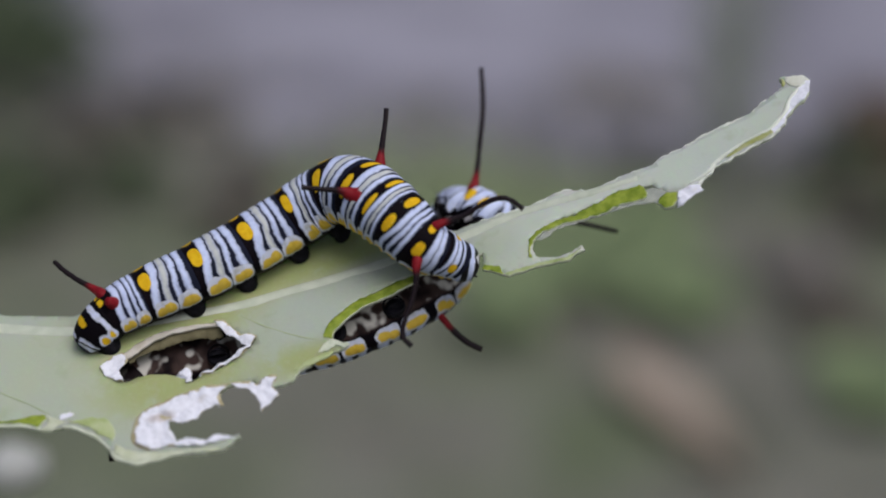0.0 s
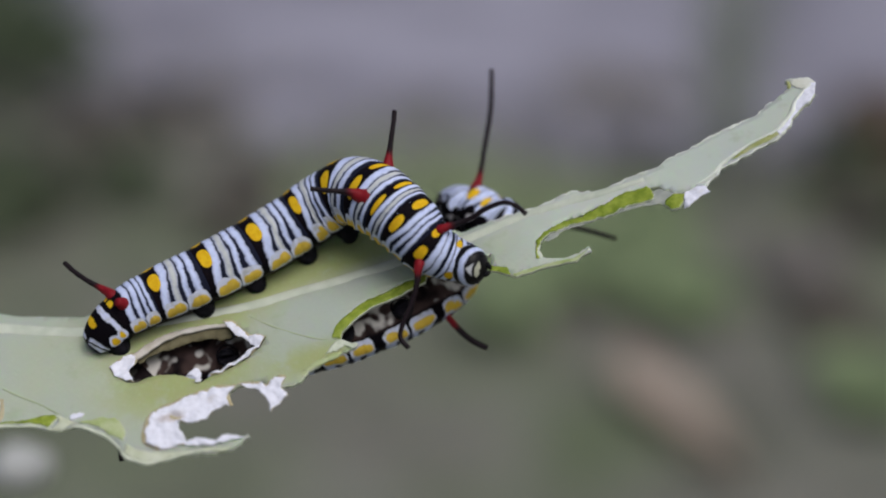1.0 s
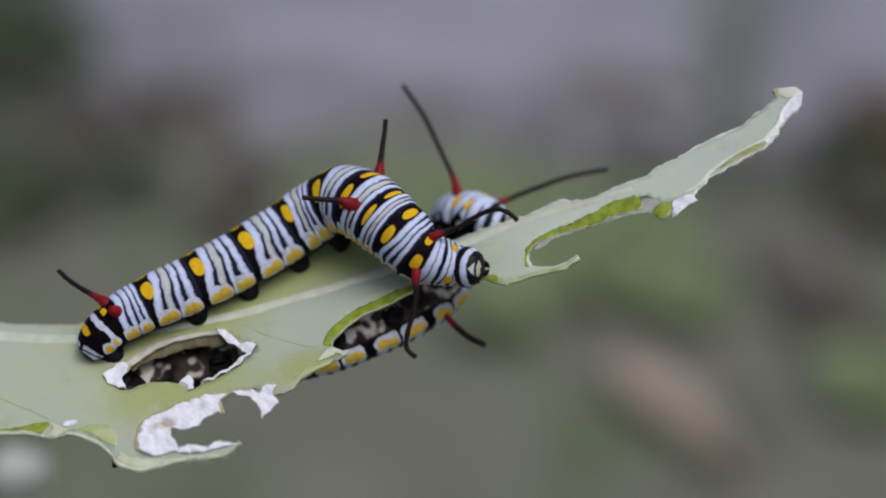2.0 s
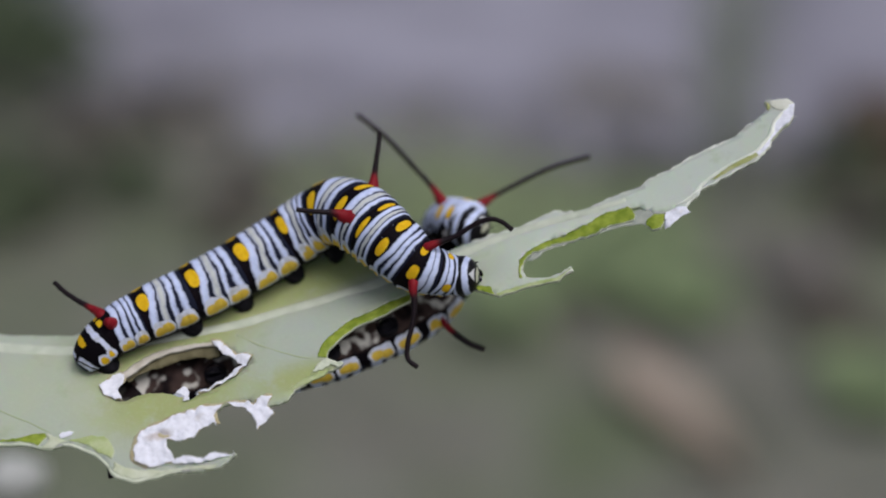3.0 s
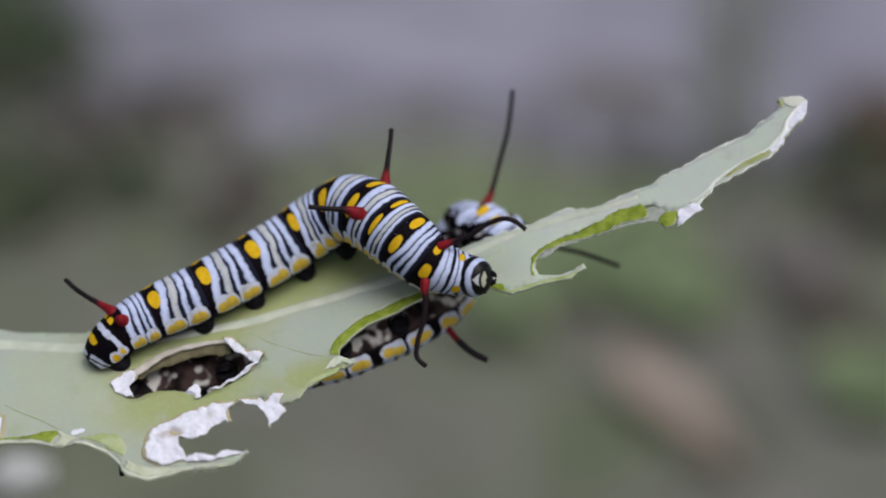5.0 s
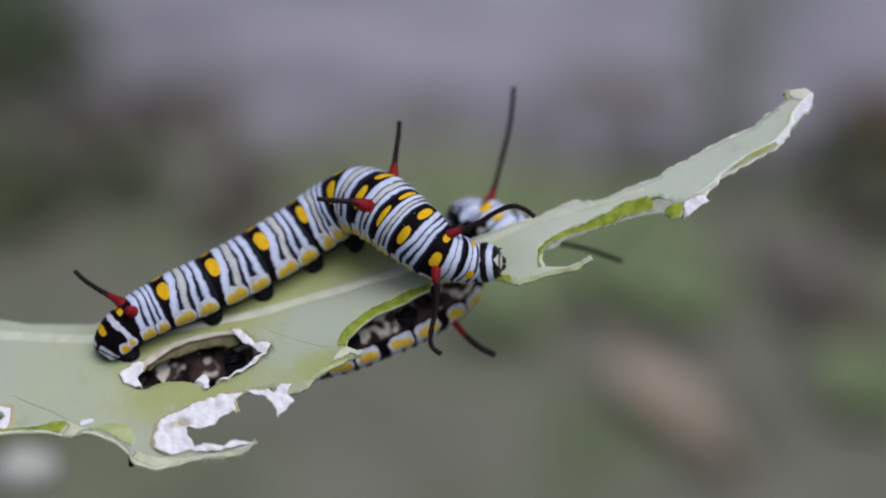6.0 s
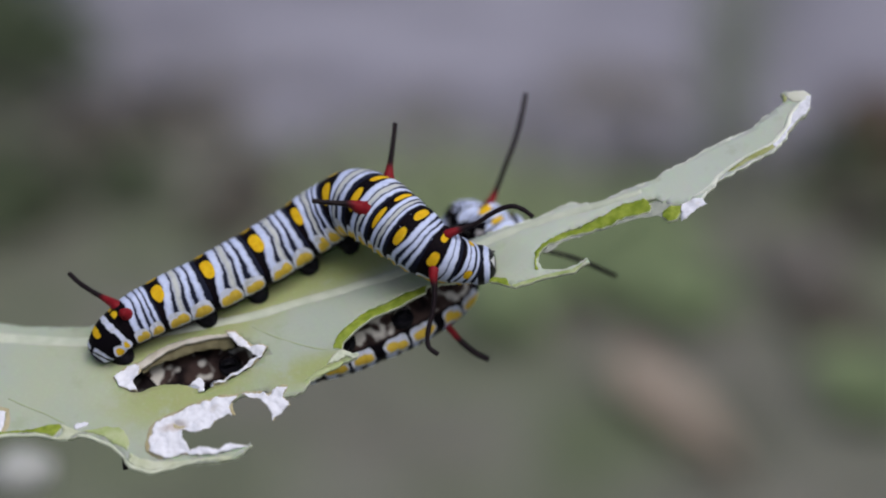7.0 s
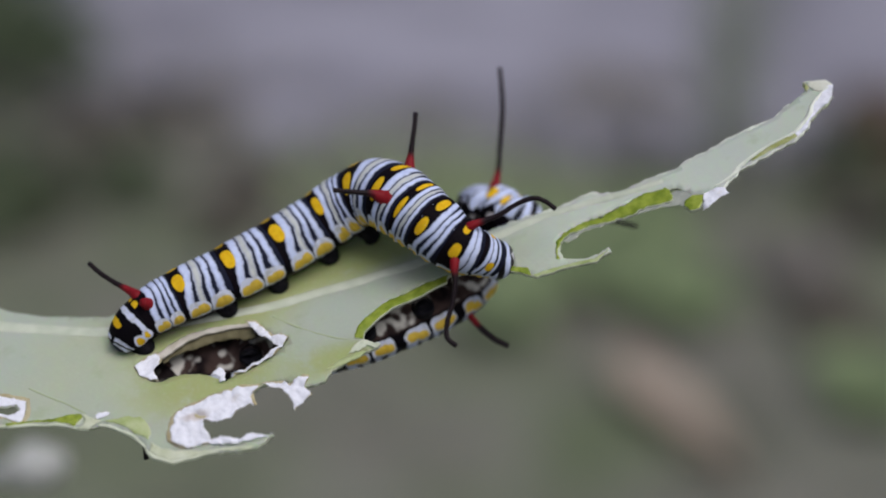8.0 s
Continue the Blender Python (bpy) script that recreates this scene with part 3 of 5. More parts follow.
LIPS = {
    "bite": [(1.6, -3.0), (-0.8, -3.1), (-3.3, -3.6), (-4.6, -3.7), (-5.9, -4.1), (-7.2, -4.8), (-8.2, -5.4), (-8.9, -6.1), (-9.3, -7.1), (-8.5, -7.5), (-8.2,
        -6.7), (-7.5, -6.3), (-6.2, -5.5), (-4.8, -4.9), (-3.6, -4.7), (-1.7, -4.5), (-0.1, -4.1), (1.2, -3.9)],
    "long": [(12.6, -4.9), (13.1, -3.7), (13.9, -3.0), (15.0, -2.8), (16.3, -2.6), (17.3, -2.5), (18.1, -2.9), (18.8, -2.6), (19.8, -2.5), (20.7, -2.4), (21.4,
        -2.3), (22.4, -2.0), (23.6, -2.1), (24.8, -2.2), (25.3, -2.2), (25.6, -2.9), (25.7, -3.7), (25.1, -4.2), (24.5, -4.2), (23.4, -3.9), (22.1, -3.8),
        (21.2, -4.0), (20.0, -3.8), (18.5, -3.6), (17.0, -3.3), (15.8, -3.3), (14.6, -3.3), (13.7, -3.7), (13.1, -4.4), (12.8, -5.4), (12.8, -5.9), (12.5,
        -5.6)],
    "short": [(26.6, -4.9), (27.4, -4.7), (28.4, -5.2), (28.0, -6.1), (27.4, -6.7), (26.6, -6.4), (26.2, -5.6)],
    "tip": [(34.0, -3.4), (35.3, -3.1), (36.7, -2.8), (37.6, -2.7), (39.1, -2.8), (39.2, -3.2), (38.6, -3.3), (37.7, -3.4), (36.1, -3.3), (34.5, -3.6)],
    "base": [(-44.3, -7.2), (-42.1, -7.4), (-40.0, -7.7), (-38.9, -7.6), (-38.0, -7.6), (-37.2, -7.8), (-37.0, -8.3), (-37.6, -8.8), (-38.0, -9.0), (-38.9, -8.4),
        (-40.0, -8.0), (-42.2, -7.6), (-44.3, -7.5)],
    "fold": [(-35.5, -9.1), (-34.1, -9.3), (-33.2, -9.3), (-32.7, -9.2), (-32.2, -9.6), (-31.6, -9.6), (-31.2, -10.1), (-30.9, -10.9), (-30.9, -11.7), (-31.2,
        -12.3), (-31.6, -11.8), (-32.4, -11.2), (-33.1, -10.4), (-34.1, -9.6)],
    "mouth": [(8.0, -4.7), (9.4, -5.5), (9.6, -6.8), (8.6, -5.8), (7.7, -5.2)],
    "spur": [(17.7, -6.9), (15.9, -7.3), (13.0, -6.7), (9.7, -6.5), (9.9, -7.0), (12.9, -7.1), (16.1, -7.7)],
}

BASE = LEAF @ Vector((-0.095, 0.02, -0.02))
BASE.z = 0.0
PLANT = Matrix.Translation(BASE)
plant = tagged(new("milkweed_plant"), "half-eaten pale green milkweed plant with tattered leaf", "plant")
plant.matrix_world = PLANT
IN_PLANT = PLANT.inverted() @ LEAF


def plant_point(x, y, z):
    """Millimetres of the leaf's frame to metres of the plant's."""
    return IN_PLANT @ Vector((x * MM, y * MM, z * MM))


def build_hairs(blade):
    """Short white hairs along the torn margin."""
    rnd, v, f = random.Random(5), [], []
    edge = [p for run in (TORN_TIP[:9], TORN_TIP[:9], TORN_TIP[9:20], NEAR_EDGE[2:9], NEAR_EDGE[18:25], FAR_EDGE[-10:-3]) for p in ragged(run, 0.18, 0.1, 0.0, False)]
    for x, y in edge:
        if rnd.random() < 0.45:
            continue
        z = lift(x, y) + ripple(x, y) - rnd.uniform(0.0, 0.3)
        a, l, w, k = rnd.gauss(-1.5, 0.7), rnd.uniform(0.2, 0.75), 0.024, len(v)
        dx, dy, dz = math.cos(a) * l, math.sin(a) * l, rnd.uniform(-0.3, 0.1)
        tip = (x + dx, y + dy, z + dz)
        v += [tuple(c * MM for c in p) for p in ((x - w, y, z), (x + w, y, z), (x, y, z + w), tip)]
        f += [(k, k + 1, k + 3), (k + 1, k + 2, k + 3), (k + 2, k, k + 3)]
    tagged(mesh_object("margin_hairs", v, f, FUZZ_MAT, None, False, blade), kind="stuff")


def leaf_ring():
    """The blade's outline: smooth along the unbitten far margin at the base, ragged elsewhere."""
    return ragged(FAR_EDGE[:9], 0.2, 0.05, 0.0, False) + ragged(FAR_EDGE[8:] + TORN_TIP + NEAR_EDGE + FAR_EDGE[:1], 0.14, 0.22, 0.0, False)


def build_leaf():
    hole, small = ragged(HOLE, 0.2, 0.12, 2.0), ragged(SMALL_HOLE, 0.2, 0.1, 4.0)
    # tint: yellowing near holes and bites; last term paints the upper caterpillar's olive shade
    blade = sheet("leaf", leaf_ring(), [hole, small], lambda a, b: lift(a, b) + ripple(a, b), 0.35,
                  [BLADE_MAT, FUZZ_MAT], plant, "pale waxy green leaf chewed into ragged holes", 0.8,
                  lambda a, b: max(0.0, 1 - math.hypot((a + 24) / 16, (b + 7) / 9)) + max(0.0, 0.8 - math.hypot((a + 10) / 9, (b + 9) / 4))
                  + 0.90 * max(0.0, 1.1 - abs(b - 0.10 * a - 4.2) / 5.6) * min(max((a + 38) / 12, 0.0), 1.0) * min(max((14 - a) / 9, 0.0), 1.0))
    blade.matrix_basis = IN_PLANT
    wide = [1.9, 1.8, 1.6, 1.4, 1.25, 1.2, 1.15, 1.1, 1.05, 1.0, 0.95, 0.9, 0.7, 0.4]
    pts = [(x * MM, y * MM, (lift(x, y) + ripple(x, y) + 0.16 - w) * MM) for (x, y), w in zip(MIDRIB, wide)]
    v, f, uv = tube(pts, [w * MM for w in wide], 18, 10)
    mesh_object("midrib", v, f, RIB_MAT, uv, True, blade, "pale raised midrib")
    for k, poly in enumerate(DRIED.values()):
        sheet("dried_edge", ragged(poly, 0.12, 0.16, 9.0 + k), [], lambda a, b, k=k: lift(a, b) + ripple(a, b) + 0.12 + (0.1 if k > 6 else 0.55) * abs(noise.noise(Vector((a * 0.75, b * 0.75, k * 3.0 + 1.4))))
              + 0.12 * noise.noise(Vector((a * 2.3, b * 2.3, k))) - 0.22 * math.exp(-((a + 26.2) / 1.3) ** 2 - ((b + 11.2) / 0.6) ** 2), 0.06, [PAPER_MAT if k < 7 else FUZZ_MAT], blade, "crinkled dry white leaf edge", 0.22,
              lambda a, b: max(0.0, 1.15 - math.hypot((a + 26.3) / 1.9, (b + 11.1) / 0.85)))
    for k, name in enumerate(("hole end", "hole corner", "corner", "spike")):
        poly = DRIED[name]
        cx, cy = sum(p[0] for p in poly) / len(poly), sum(p[1] for p in poly) / len(poly)
        sheet("tan_rim", ragged([(cx + (x - cx) * 1.07 - 0.05, cy + (y - cy) * 1.07 + 0.22) for x, y in poly], 0.14, 0.15, 80.0 + k), [],
              lambda a, b: lift(a, b) + ripple(a, b) + 0.04, 0.05, [RUST_MAT], blade, "rusty brown border", 0.3)
    for k, (name, poly) in enumerate(LIPS.items()):
        sheet("cut_edge", ragged(poly, 0.14, 0.2 if name == "long" else 0.08, 30.0 + k), [], lambda a, b, k=k: lift(a, b) + ripple(a, b) + 0.10 + 0.08 * noise.noise(Vector((a * 1.7, b * 1.7, k))), 0.3,
              [OLIVE_MAT if name == "tip" else FOLD_MAT if name in ("fold", "spur") else LIP_MAT, FUZZ_MAT], blade, "freshly bitten bright green edge", 0.3)
    sheet("tan_rim", ragged(TAN_RIM, 0.14, 0.1, 50.0), [], lambda a, b: lift(a, b) + ripple(a, b) + 0.05, 0.25, [TAN_MAT], blade, "brownish dried hole rim", 0.3)
    sheet("torn_skin", ragged(MEMBRANE, 0.12, 0.2, 60.0), [], lambda a, b: lift(a, b) + ripple(a, b) - 0.08 + 0.08 * noise.noise(Vector((a * 1.9, b * 1.9, 4))), 0.05,
          [FILM_MAT], blade, "thin whitish torn leaf skin", 0.25)
    sheet("dried_edge", ragged(SMALL_RIM, 0.14, 0.15, 70.0), [ragged(SMALL_HOLE, 0.14, 0.25, 71.0)],
          lambda a, b: lift(a, b) + ripple(a, b) + 0.10 + 0.12 * noise.noise(Vector((a * 2.1, b * 2.1, 6))), 0.06, [PAPER_MAT], blade, "crinkled dry white leaf edge", 0.25)
    sheet("tan_rim", ragged([(x + 0.35 * (1 if x > -45 else -1), y + 0.35 * (1 if y > -5.2 else -1)) for x, y in SMALL_RIM], 0.16, 0.15, 72.0),
          [ragged(SMALL_RIM, 0.2, 0.1, 73.0)], lambda a, b: lift(a, b) + ripple(a, b) + 0.03, 0.06, [RUST_MAT], blade, "rusty brown border", 0.25)
    on_blade = lambda up, k=0.0, rough=0.0: lambda a, b: lift(a, b) + ripple(a, b) + up + rough * noise.noise(Vector((a * 1.9, b * 1.9, k)))
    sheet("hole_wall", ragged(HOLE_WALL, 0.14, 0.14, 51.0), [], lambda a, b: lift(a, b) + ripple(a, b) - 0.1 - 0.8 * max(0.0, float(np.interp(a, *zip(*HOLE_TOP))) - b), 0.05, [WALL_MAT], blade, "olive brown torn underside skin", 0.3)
    sheet("pale_lip", ragged(PALE_LIP, 0.14, 0.08, 53.0), [], on_blade(0.06, 7.0, 0.05), 0.3, [LIPSKIN_MAT], blade, "pale cream rolled lower lip", 0.3)
    sheet("pale_lip", ragged(PALE_JOIN, 0.14, 0.08, 54.0), [], on_blade(0.10, 5.0, 0.08), 0.2, [LIPSKIN_MAT], blade, "pale cream knot on the margin", 0.3)
    sheet("dried_edge", ragged(PALE_PATCH, 0.12, 0.08, 55.0), [], on_blade(0.10, 6.0, 0.1), 0.05, [PAPER_MAT], blade, "crinkled dry white leaf edge", 0.25)
    sheet("tip_fold", ragged(TIP_FOLD, 0.12, 0.10, 56.0), [], on_blade(0.08, 8.0, 0.12), 0.08, [PAPER_MAT], blade, "papery folded tip margin", 0.25)
    sheet("tip_fold", ragged(TIP_CAP, 0.12, 0.08, 57.0), [], on_blade(0.05, 8.0, 0.05), 0.05, [TIPTAN_MAT], blade, "whitish dry leaf tip", 0.25)
    sheet("cut_edge", ragged(TIP_NOTCH, 0.1, 0.05, 59.0), [], on_blade(0.05), 0.2, [OLIVE_MAT], blade, "olive bitten notch", 0.3)
    sheet("cut_edge", ragged(UNDER_EDGE, 0.12, 0.08, 58.0), [], on_blade(0.05, 9.0, 0.06), 0.2, [FOLD_MAT], blade, "olive green bitten edge", 0.3)
    pts = [(x * MM, y * MM, (lift(x, y) + ripple(x, y) + 0.02) * MM) for x, y in TIP_RIDGE]
    v, f, uv = tube(pts, [0.0001, 0.00018, 0.00022, 0.00024, 0.00024, 0.0002, 0.00014, 0.00014, 0.00016, 0.0002, 0.0002, 0.00016, 0.0001], 10, 8)
    v = np.array([p + 0.00006 * np.array(noise.noise_vector(Vector(p) * 900)) for p in v])
    mesh_object("tip_ridge", v, f, RIM_MAT, uv, True, blade, "whitish raised fold along the tip")
    build_hairs(blade)
    for line in ROLLED:
        pts = [(x * MM, y * MM, (lift(x, y) - 0.12 + ripple(x, y)) * MM) for x, y in line]
        v, f, uv = tube(pts, [0.00012] + [0.00019] * (len(line) - 2) + [0.0001], 10, 10)
        v = np.array([p + 0.00012 * np.array(noise.noise_vector(Vector(p) * 700)) for p in v])
        mesh_object("rolled_margin", v, f, FUZZ_MAT, uv, True, blade, "pale rolled leaf margin")
    ring = leaf_ring()
    for lo, hi, side in ((9.0, 40.5, 1), (30.0, 41.0, -1)):
        run = [p for p in ring if lo < p[0] < hi and (p[1] > -1.2 if side > 0 else p[1] < -0.8)][::2]
        pts = [(x * MM, y * MM, (lift(x, y) + ripple(x, y) - 0.10) * MM) for x, y in run]
        r = [(0.12 + 0.12 * noise.noise(Vector((x * 0.8, y, 5.0)))) * MM for x, y in run]
        v, f, uv = tube(pts, r, 8, 2)
        mesh_object("rolled_margin", v, f, RIM_MAT, uv, True, blade, "pale rolled leaf margin")
    for line in VEINS:
        pts = [(x * MM, y * MM, (lift(x, y) + ripple(x, y) - 0.10) * MM) for x, y in line]
        v, f, uv = tube(pts, [0.00015] * (len(line) - 1) + [0.00008], 10, 10)
        mesh_object("vein", v, f, VEIN_MAT, uv, True, blade)
    return blade


def build_stem():
    a = plant_point(-66, 9, lift(-66, 9) - 0.6)
    b = plant_point(-82, 14, 6)
    c = plant_point(-92, 19, -4)
    pts = [(0, 0, -0.01), (0.004, 0.006, 0.15), (0.0, 0.008, 0.30), tuple(c), (c.x - 0.002, c.y + 0.004, c.z + 0.05)]
    v, f, uv = tube(pts, [0.004, 0.0036, 0.0032, 0.0028, 0.0022], 12, 10)
    mesh_object("stem", v, f, STEM_MAT, uv, True, plant, "upright green stem")
    v, f, uv = tube([tuple(c), tuple(b), tuple(a), tuple(plant_point(-62, 8, lift(-62, 8) - 0.6))], [0.0018, 0.0014, 0.0015, 0.0012], 12, 8)
    mesh_object("leaf_stalk", v, f, RIB_MAT, uv, True, plant)
    # a withered curled leaf that hangs further back
    pts = [plant_point(*p) for p in ((-113.5, 47.0, -48.8), (-98.9, 53.1, -65.9), (-82.0, 54.9, -70.9), (-76.4, 54.2, -71.7), (-74.2, 54.0, -71.8), (-71.5, 54.2, -71.6), (-69.6, 54.8, -71.1), (-68.4, 55.6, -70.3))]
    v, f, uv = tube([tuple(p) for p in pts], [0.0012, 0.0015, 0.0017, 0.0026, 0.0038, 0.0043, 0.0036, 0.0014], 14, 8)
    v = np.array([p + 0.0007 * np.array(noise.noise_vector(Vector(p) * 260)) for p in v])
    mesh_object("withered_leaf", v, f, WITHER_MAT, uv, True, plant, "shrivelled whitish curled leaf")


# ------------------------------------------------------------------ caterpillars
class Body:
    """The smooth line of a caterpillar's body, with radius and the way that its back faces."""

    def __init__(self, rows, backs, flat=0.22):
        self.flat = flat
        line = spline([(*r, *b) for r, b in zip(rows, backs)], 24)
        self.s = along(line)
        self.c, self.r = line[:, :3], line[:, 3]
        self.t = unit(np.gradient(self.c, axis=0))
        back = line[:, 4:7]
        self.up = unit(back - np.sum(back * self.t, axis=1, keepdims=True) * self.t)
        self.side = np.cross(self.t, self.up)

    def at(self, s):
        f = lambda a: np.array([np.interp(s, self.s, a[:, k]) for k in range(3)])
        return f(self.c), np.interp(s, self.s, self.r), unit(f(self.t)), unit(f(self.up)), unit(f(self.side))

    def skin(self, s, theta, k=1.0):
        c, r, t, up, side = self.at(s)
        return c + r * k * (math.cos(theta) * up + math.sin(theta) * side)


SIDES = 40


def build_segment(body, s0, s1, mat, thing, first=False, last=False):
    """One ring of the body: plump, with fine folds, tucked under its neighbours."""
    n = 42
    lap = 0.10
    us = np.linspace(-lap if not first else 0.0, 1 + lap, n)
    verts, uvs = [], []
    for u in us:
        s = s0 + u * (s1 - s0)
        c, r, t, up, side = body.at(min(max(s, 0), body.s[-1]))
        if s > body.s[-1]:
            c = c + t * (s - body.s[-1])
        uc = min(max(u, 0.0), 1.0)
        k = 0.965 + 0.05 * math.sin(math.pi * uc) ** 0.6 - 0.024 * sum(math.exp(-((u - c) / 0.030) ** 2) for c in GROOVES.get(mat.name, ()))
        if u < 0 or u > 1:
            k -= 0.9 * (max(-u, u - 1)) ** 1.2
        if first and u < 0.16:
            k *= math.sqrt(max(0.02, 1 - (1 - u / 0.16) ** 2))
        for j in range(SIDES):
            th = 2 * math.pi * j / SIDES - math.pi
            co, si = math.cos(th), math.sin(th)
            q = k * (1.0 - body.flat * min(max((-co - 0.15) / 0.55, 0.0), 1.0))
            q *= 1 + 0.05 * math.exp(-((abs(th) / math.pi - 0.56) / 0.07) ** 2) * (0.5 + 0.5 * math.cos(4 * math.pi * (u - 0.45) / 0.75))
            verts.append((c + r * q * (co * up + si * side)) * MM)
            uvs.append((uc, abs(th) / math.pi))
    faces = [(i * SIDES + j, i * SIDES + (j + 1) % SIDES, (i + 1) * SIDES + (j + 1) % SIDES, (i + 1) * SIDES + j)
             for i in range(n - 1) for j in range(SIDES)]
    faces += [tuple(range(SIDES))[::-1], tuple((n - 1) * SIDES + j for j in range(SIDES))]
    return mesh_object("segment", verts, faces, mat, uvs, True, thing)


def build_legs(body, s, segment, length, wide=1.0, theta=2.45, standing=False):
    """A pair of short fleshy feet under a segment: a column that flares into a soft pad. Standing feet reach down to the leaf."""
    for side in (-1, 1):
        c, r, t, up, sd = body.at(s)
        a = body.skin(s, side * theta, 0.55)
        b = body.skin(s, side * theta, 0.84)
        down = max(length, (b[2] - SINK - lift(b[0], b[1]) - 0.25) / up[2]) if standing else length
        down = min(down, 0.75)
        tip = b - up * down + sd * side * 0.25
        v, f, uv = tube([tuple(a * MM), tuple(b * MM), tuple((b - up * down * 0.55) * MM), tuple(tip * MM), tuple((tip - up * 0.15) * MM)],
                        [1.20 * wide * MM, 1.10 * wide * MM, 0.84 * wide * MM, 0.95 * wide * MM, 0.70 * wide * MM], 14, 6)
        v = np.array([p + 0.00005 * np.array(noise.noise_vector(Vector(p) * 1400)) for p in v])
        mesh_object("leg", v, f, LEG_MAT, uv, True, segment)


def build_tentacle(points, body, segment, base=0.6, tip=0.25, short=0.0):
    """A fleshy feeler: wide and red at its root, thin and black further on."""
    first = np.array(points[0])
    root = body.c[np.argmin(np.linalg.norm(body.c - first, axis=1))]
    line = spline([tuple(first + (root - first) * 0.4)] + list(points), 6)
    s = along(line) / along(line)[-1]
    far = along(line)[-1]
    radii = [(tip * 1.05 + (base - tip) * math.exp(-(max(0.0, x * far - 1.0) / 1.5) ** 1.6)) * (1 - 0.25 * max(0, x - 0.7)) * MM for x in s]
    v, f, uv = tube([tuple(p * MM) for p in line], radii, 12, 3)
    uv = [(a * far / 10 - 0.1 + short, b) for a, b in uv]
    v = np.array([p + 0.00004 * np.array(noise.noise_vector(Vector(p) * 2500)) for p in v])
    return mesh_object("tentacle", v, f, TENT_MAT, uv, True, segment, "black filament with a red base")


def build_head(centre, ahead, up, size, thing):
    """Rounded head shell with jaws and stubs of feelers."""
    f = unit(np.array(ahead, dtype=float))
    u = np.array(up, dtype=float)
    u = unit(u - f * np.dot(u, f))
    w = np.cross(f, u)
    n, m = 26, 32
    verts, uvs, faces = [], [], []
    for i in range(n + 1):
        a = math.pi * i / n
        for j in range(m):
            th = 2 * math.pi * j / m - math.pi
            r = math.sin(a) ** 0.9 if 0 < i < n else 0.001
            groove = 1 - 0.05 * math.exp(-(th / 0.14) ** 2) * math.sin(a)
            p = f * (-math.cos(a) * 0.92) + (u * math.cos(th) * 0.98 + w * math.sin(th) * 1.04) * r * groove
            verts.append((np.array(centre) + p * size) * MM)
            uvs.append((i / n, abs(th) / math.pi))
    for i in range(n):
        for j in range(m):
            faces.append((i * m + j, i * m + (j + 1) % m, (i + 1) * m + (j + 1) % m, (i + 1) * m + j))
    head = mesh_object("head", verts, faces, HEAD_MAT, uvs, True, thing, "black and white banded head")
    c = np.array(centre)
    for side in (-1, 1):
        pts = [c + (f * 0.72 - u * 0.45 + w * side * 0.28) * size, c + (f * 0.86 - u * 0.55 + w * side * 0.18) * size, c + (f * 0.92 - u * 0.66 + w * side * 0.05) * size]
        v, fc, uv = tube([tuple(p * MM) for p in pts], [0.16 * size * MM, 0.13 * size * MM, 0.05 * size * MM], 10, 6)
        mesh_object("jaw", v, fc, LEG_MAT, uv, True, head)
        pts = [c + (f * 0.70 - u * 0.05 + w * side * 0.66) * size, c + (f * 0.78 - u * 0.05 + w * side * 0.70) * size, c + (f * 0.84 - u * 0.1 + w * side * 0.71) * size]
        v, fc, uv = tube([tuple(p * MM) for p in pts], [0.06 * size * MM, 0.04 * size * MM, 0.03 * size * MM], 8, 5)
        mesh_object("antenna", v, fc, LEG_MAT, uv, True, head)
    return head


def build_caterpillar(label, body, cuts, tentacles, legs, head, leg_length, front, chest_leg=0.45, foot=0.55):
    thing = tagged(new("caterpillar"), label, "caterpillar", "caterpillars on the leaf")
    thing.matrix_world = LEAF
    plain, arch = front[:2]
    skins = [SKIN_TAIL, SKIN_RUMP, plain, plain, plain, plain, arch, arch, *front[2:]]
    segs = [build_segment(body, a, b, m, thing, i == 0) for i, (a, b, m) in enumerate(zip(cuts, cuts[1:], skins))]
    feelers = [build_tentacle(points, body, segs[i], base, 0.33 if base == 0.58 else 0.25, 0.09 if i == 10 and base < 0.55 else -0.19 if i == 7 and base < 0.6 else -0.2 if base == 0.72 else 0.0) for i, base, points in tentacles]
    for i in legs:
        thorax = i > 8
        build_legs(body, cuts[i] + (cuts[i + 1] - cuts[i]) * (0.55 if thorax or i == 0 else foot), segs[i], leg_length * (0.8 if thorax else 1.0),
                   chest_leg if thorax else 1.08, 2.6, foot > 0.6 and not thorax)
    return thing, segs, build_head(*head, thing), feelers


A_LINE = [(-33.05, -1.75, 3.70, 1.30), (-31.15, -1.05, 4.30, 2.32), (-28.68, 0.00, 4.81, 2.77), (-25.62, 1.00, 4.64, 3.14), (-20.75, 2.19, 4.23,
    3.39), (-15.74, 3.72, 3.89, 3.54), (-10.85, 5.34, 3.84, 3.63), (-6.46, 6.24, 4.62, 3.74), (-3.16, 5.54, 5.87, 3.82), (-0.85, 2.48, 6.74, 3.74),
    (1.12, -0.97, 6.07, 3.38), (2.89, -3.46, 4.50, 2.90), (4.76, -4.27, 3.07, 2.40), (6.12, -4.45, 2.08, 2.06)]
A_BACK = [(0, 0.27, 0.96)] * 8 + [(0.1, 0.1, 0.98), (0.25, -0.35, 0.9), (0.2, -0.55, 0.8), (0.2, -0.6, 0.77), (0.15, -0.6, 0.8), (0.1, -0.6, 0.8)]
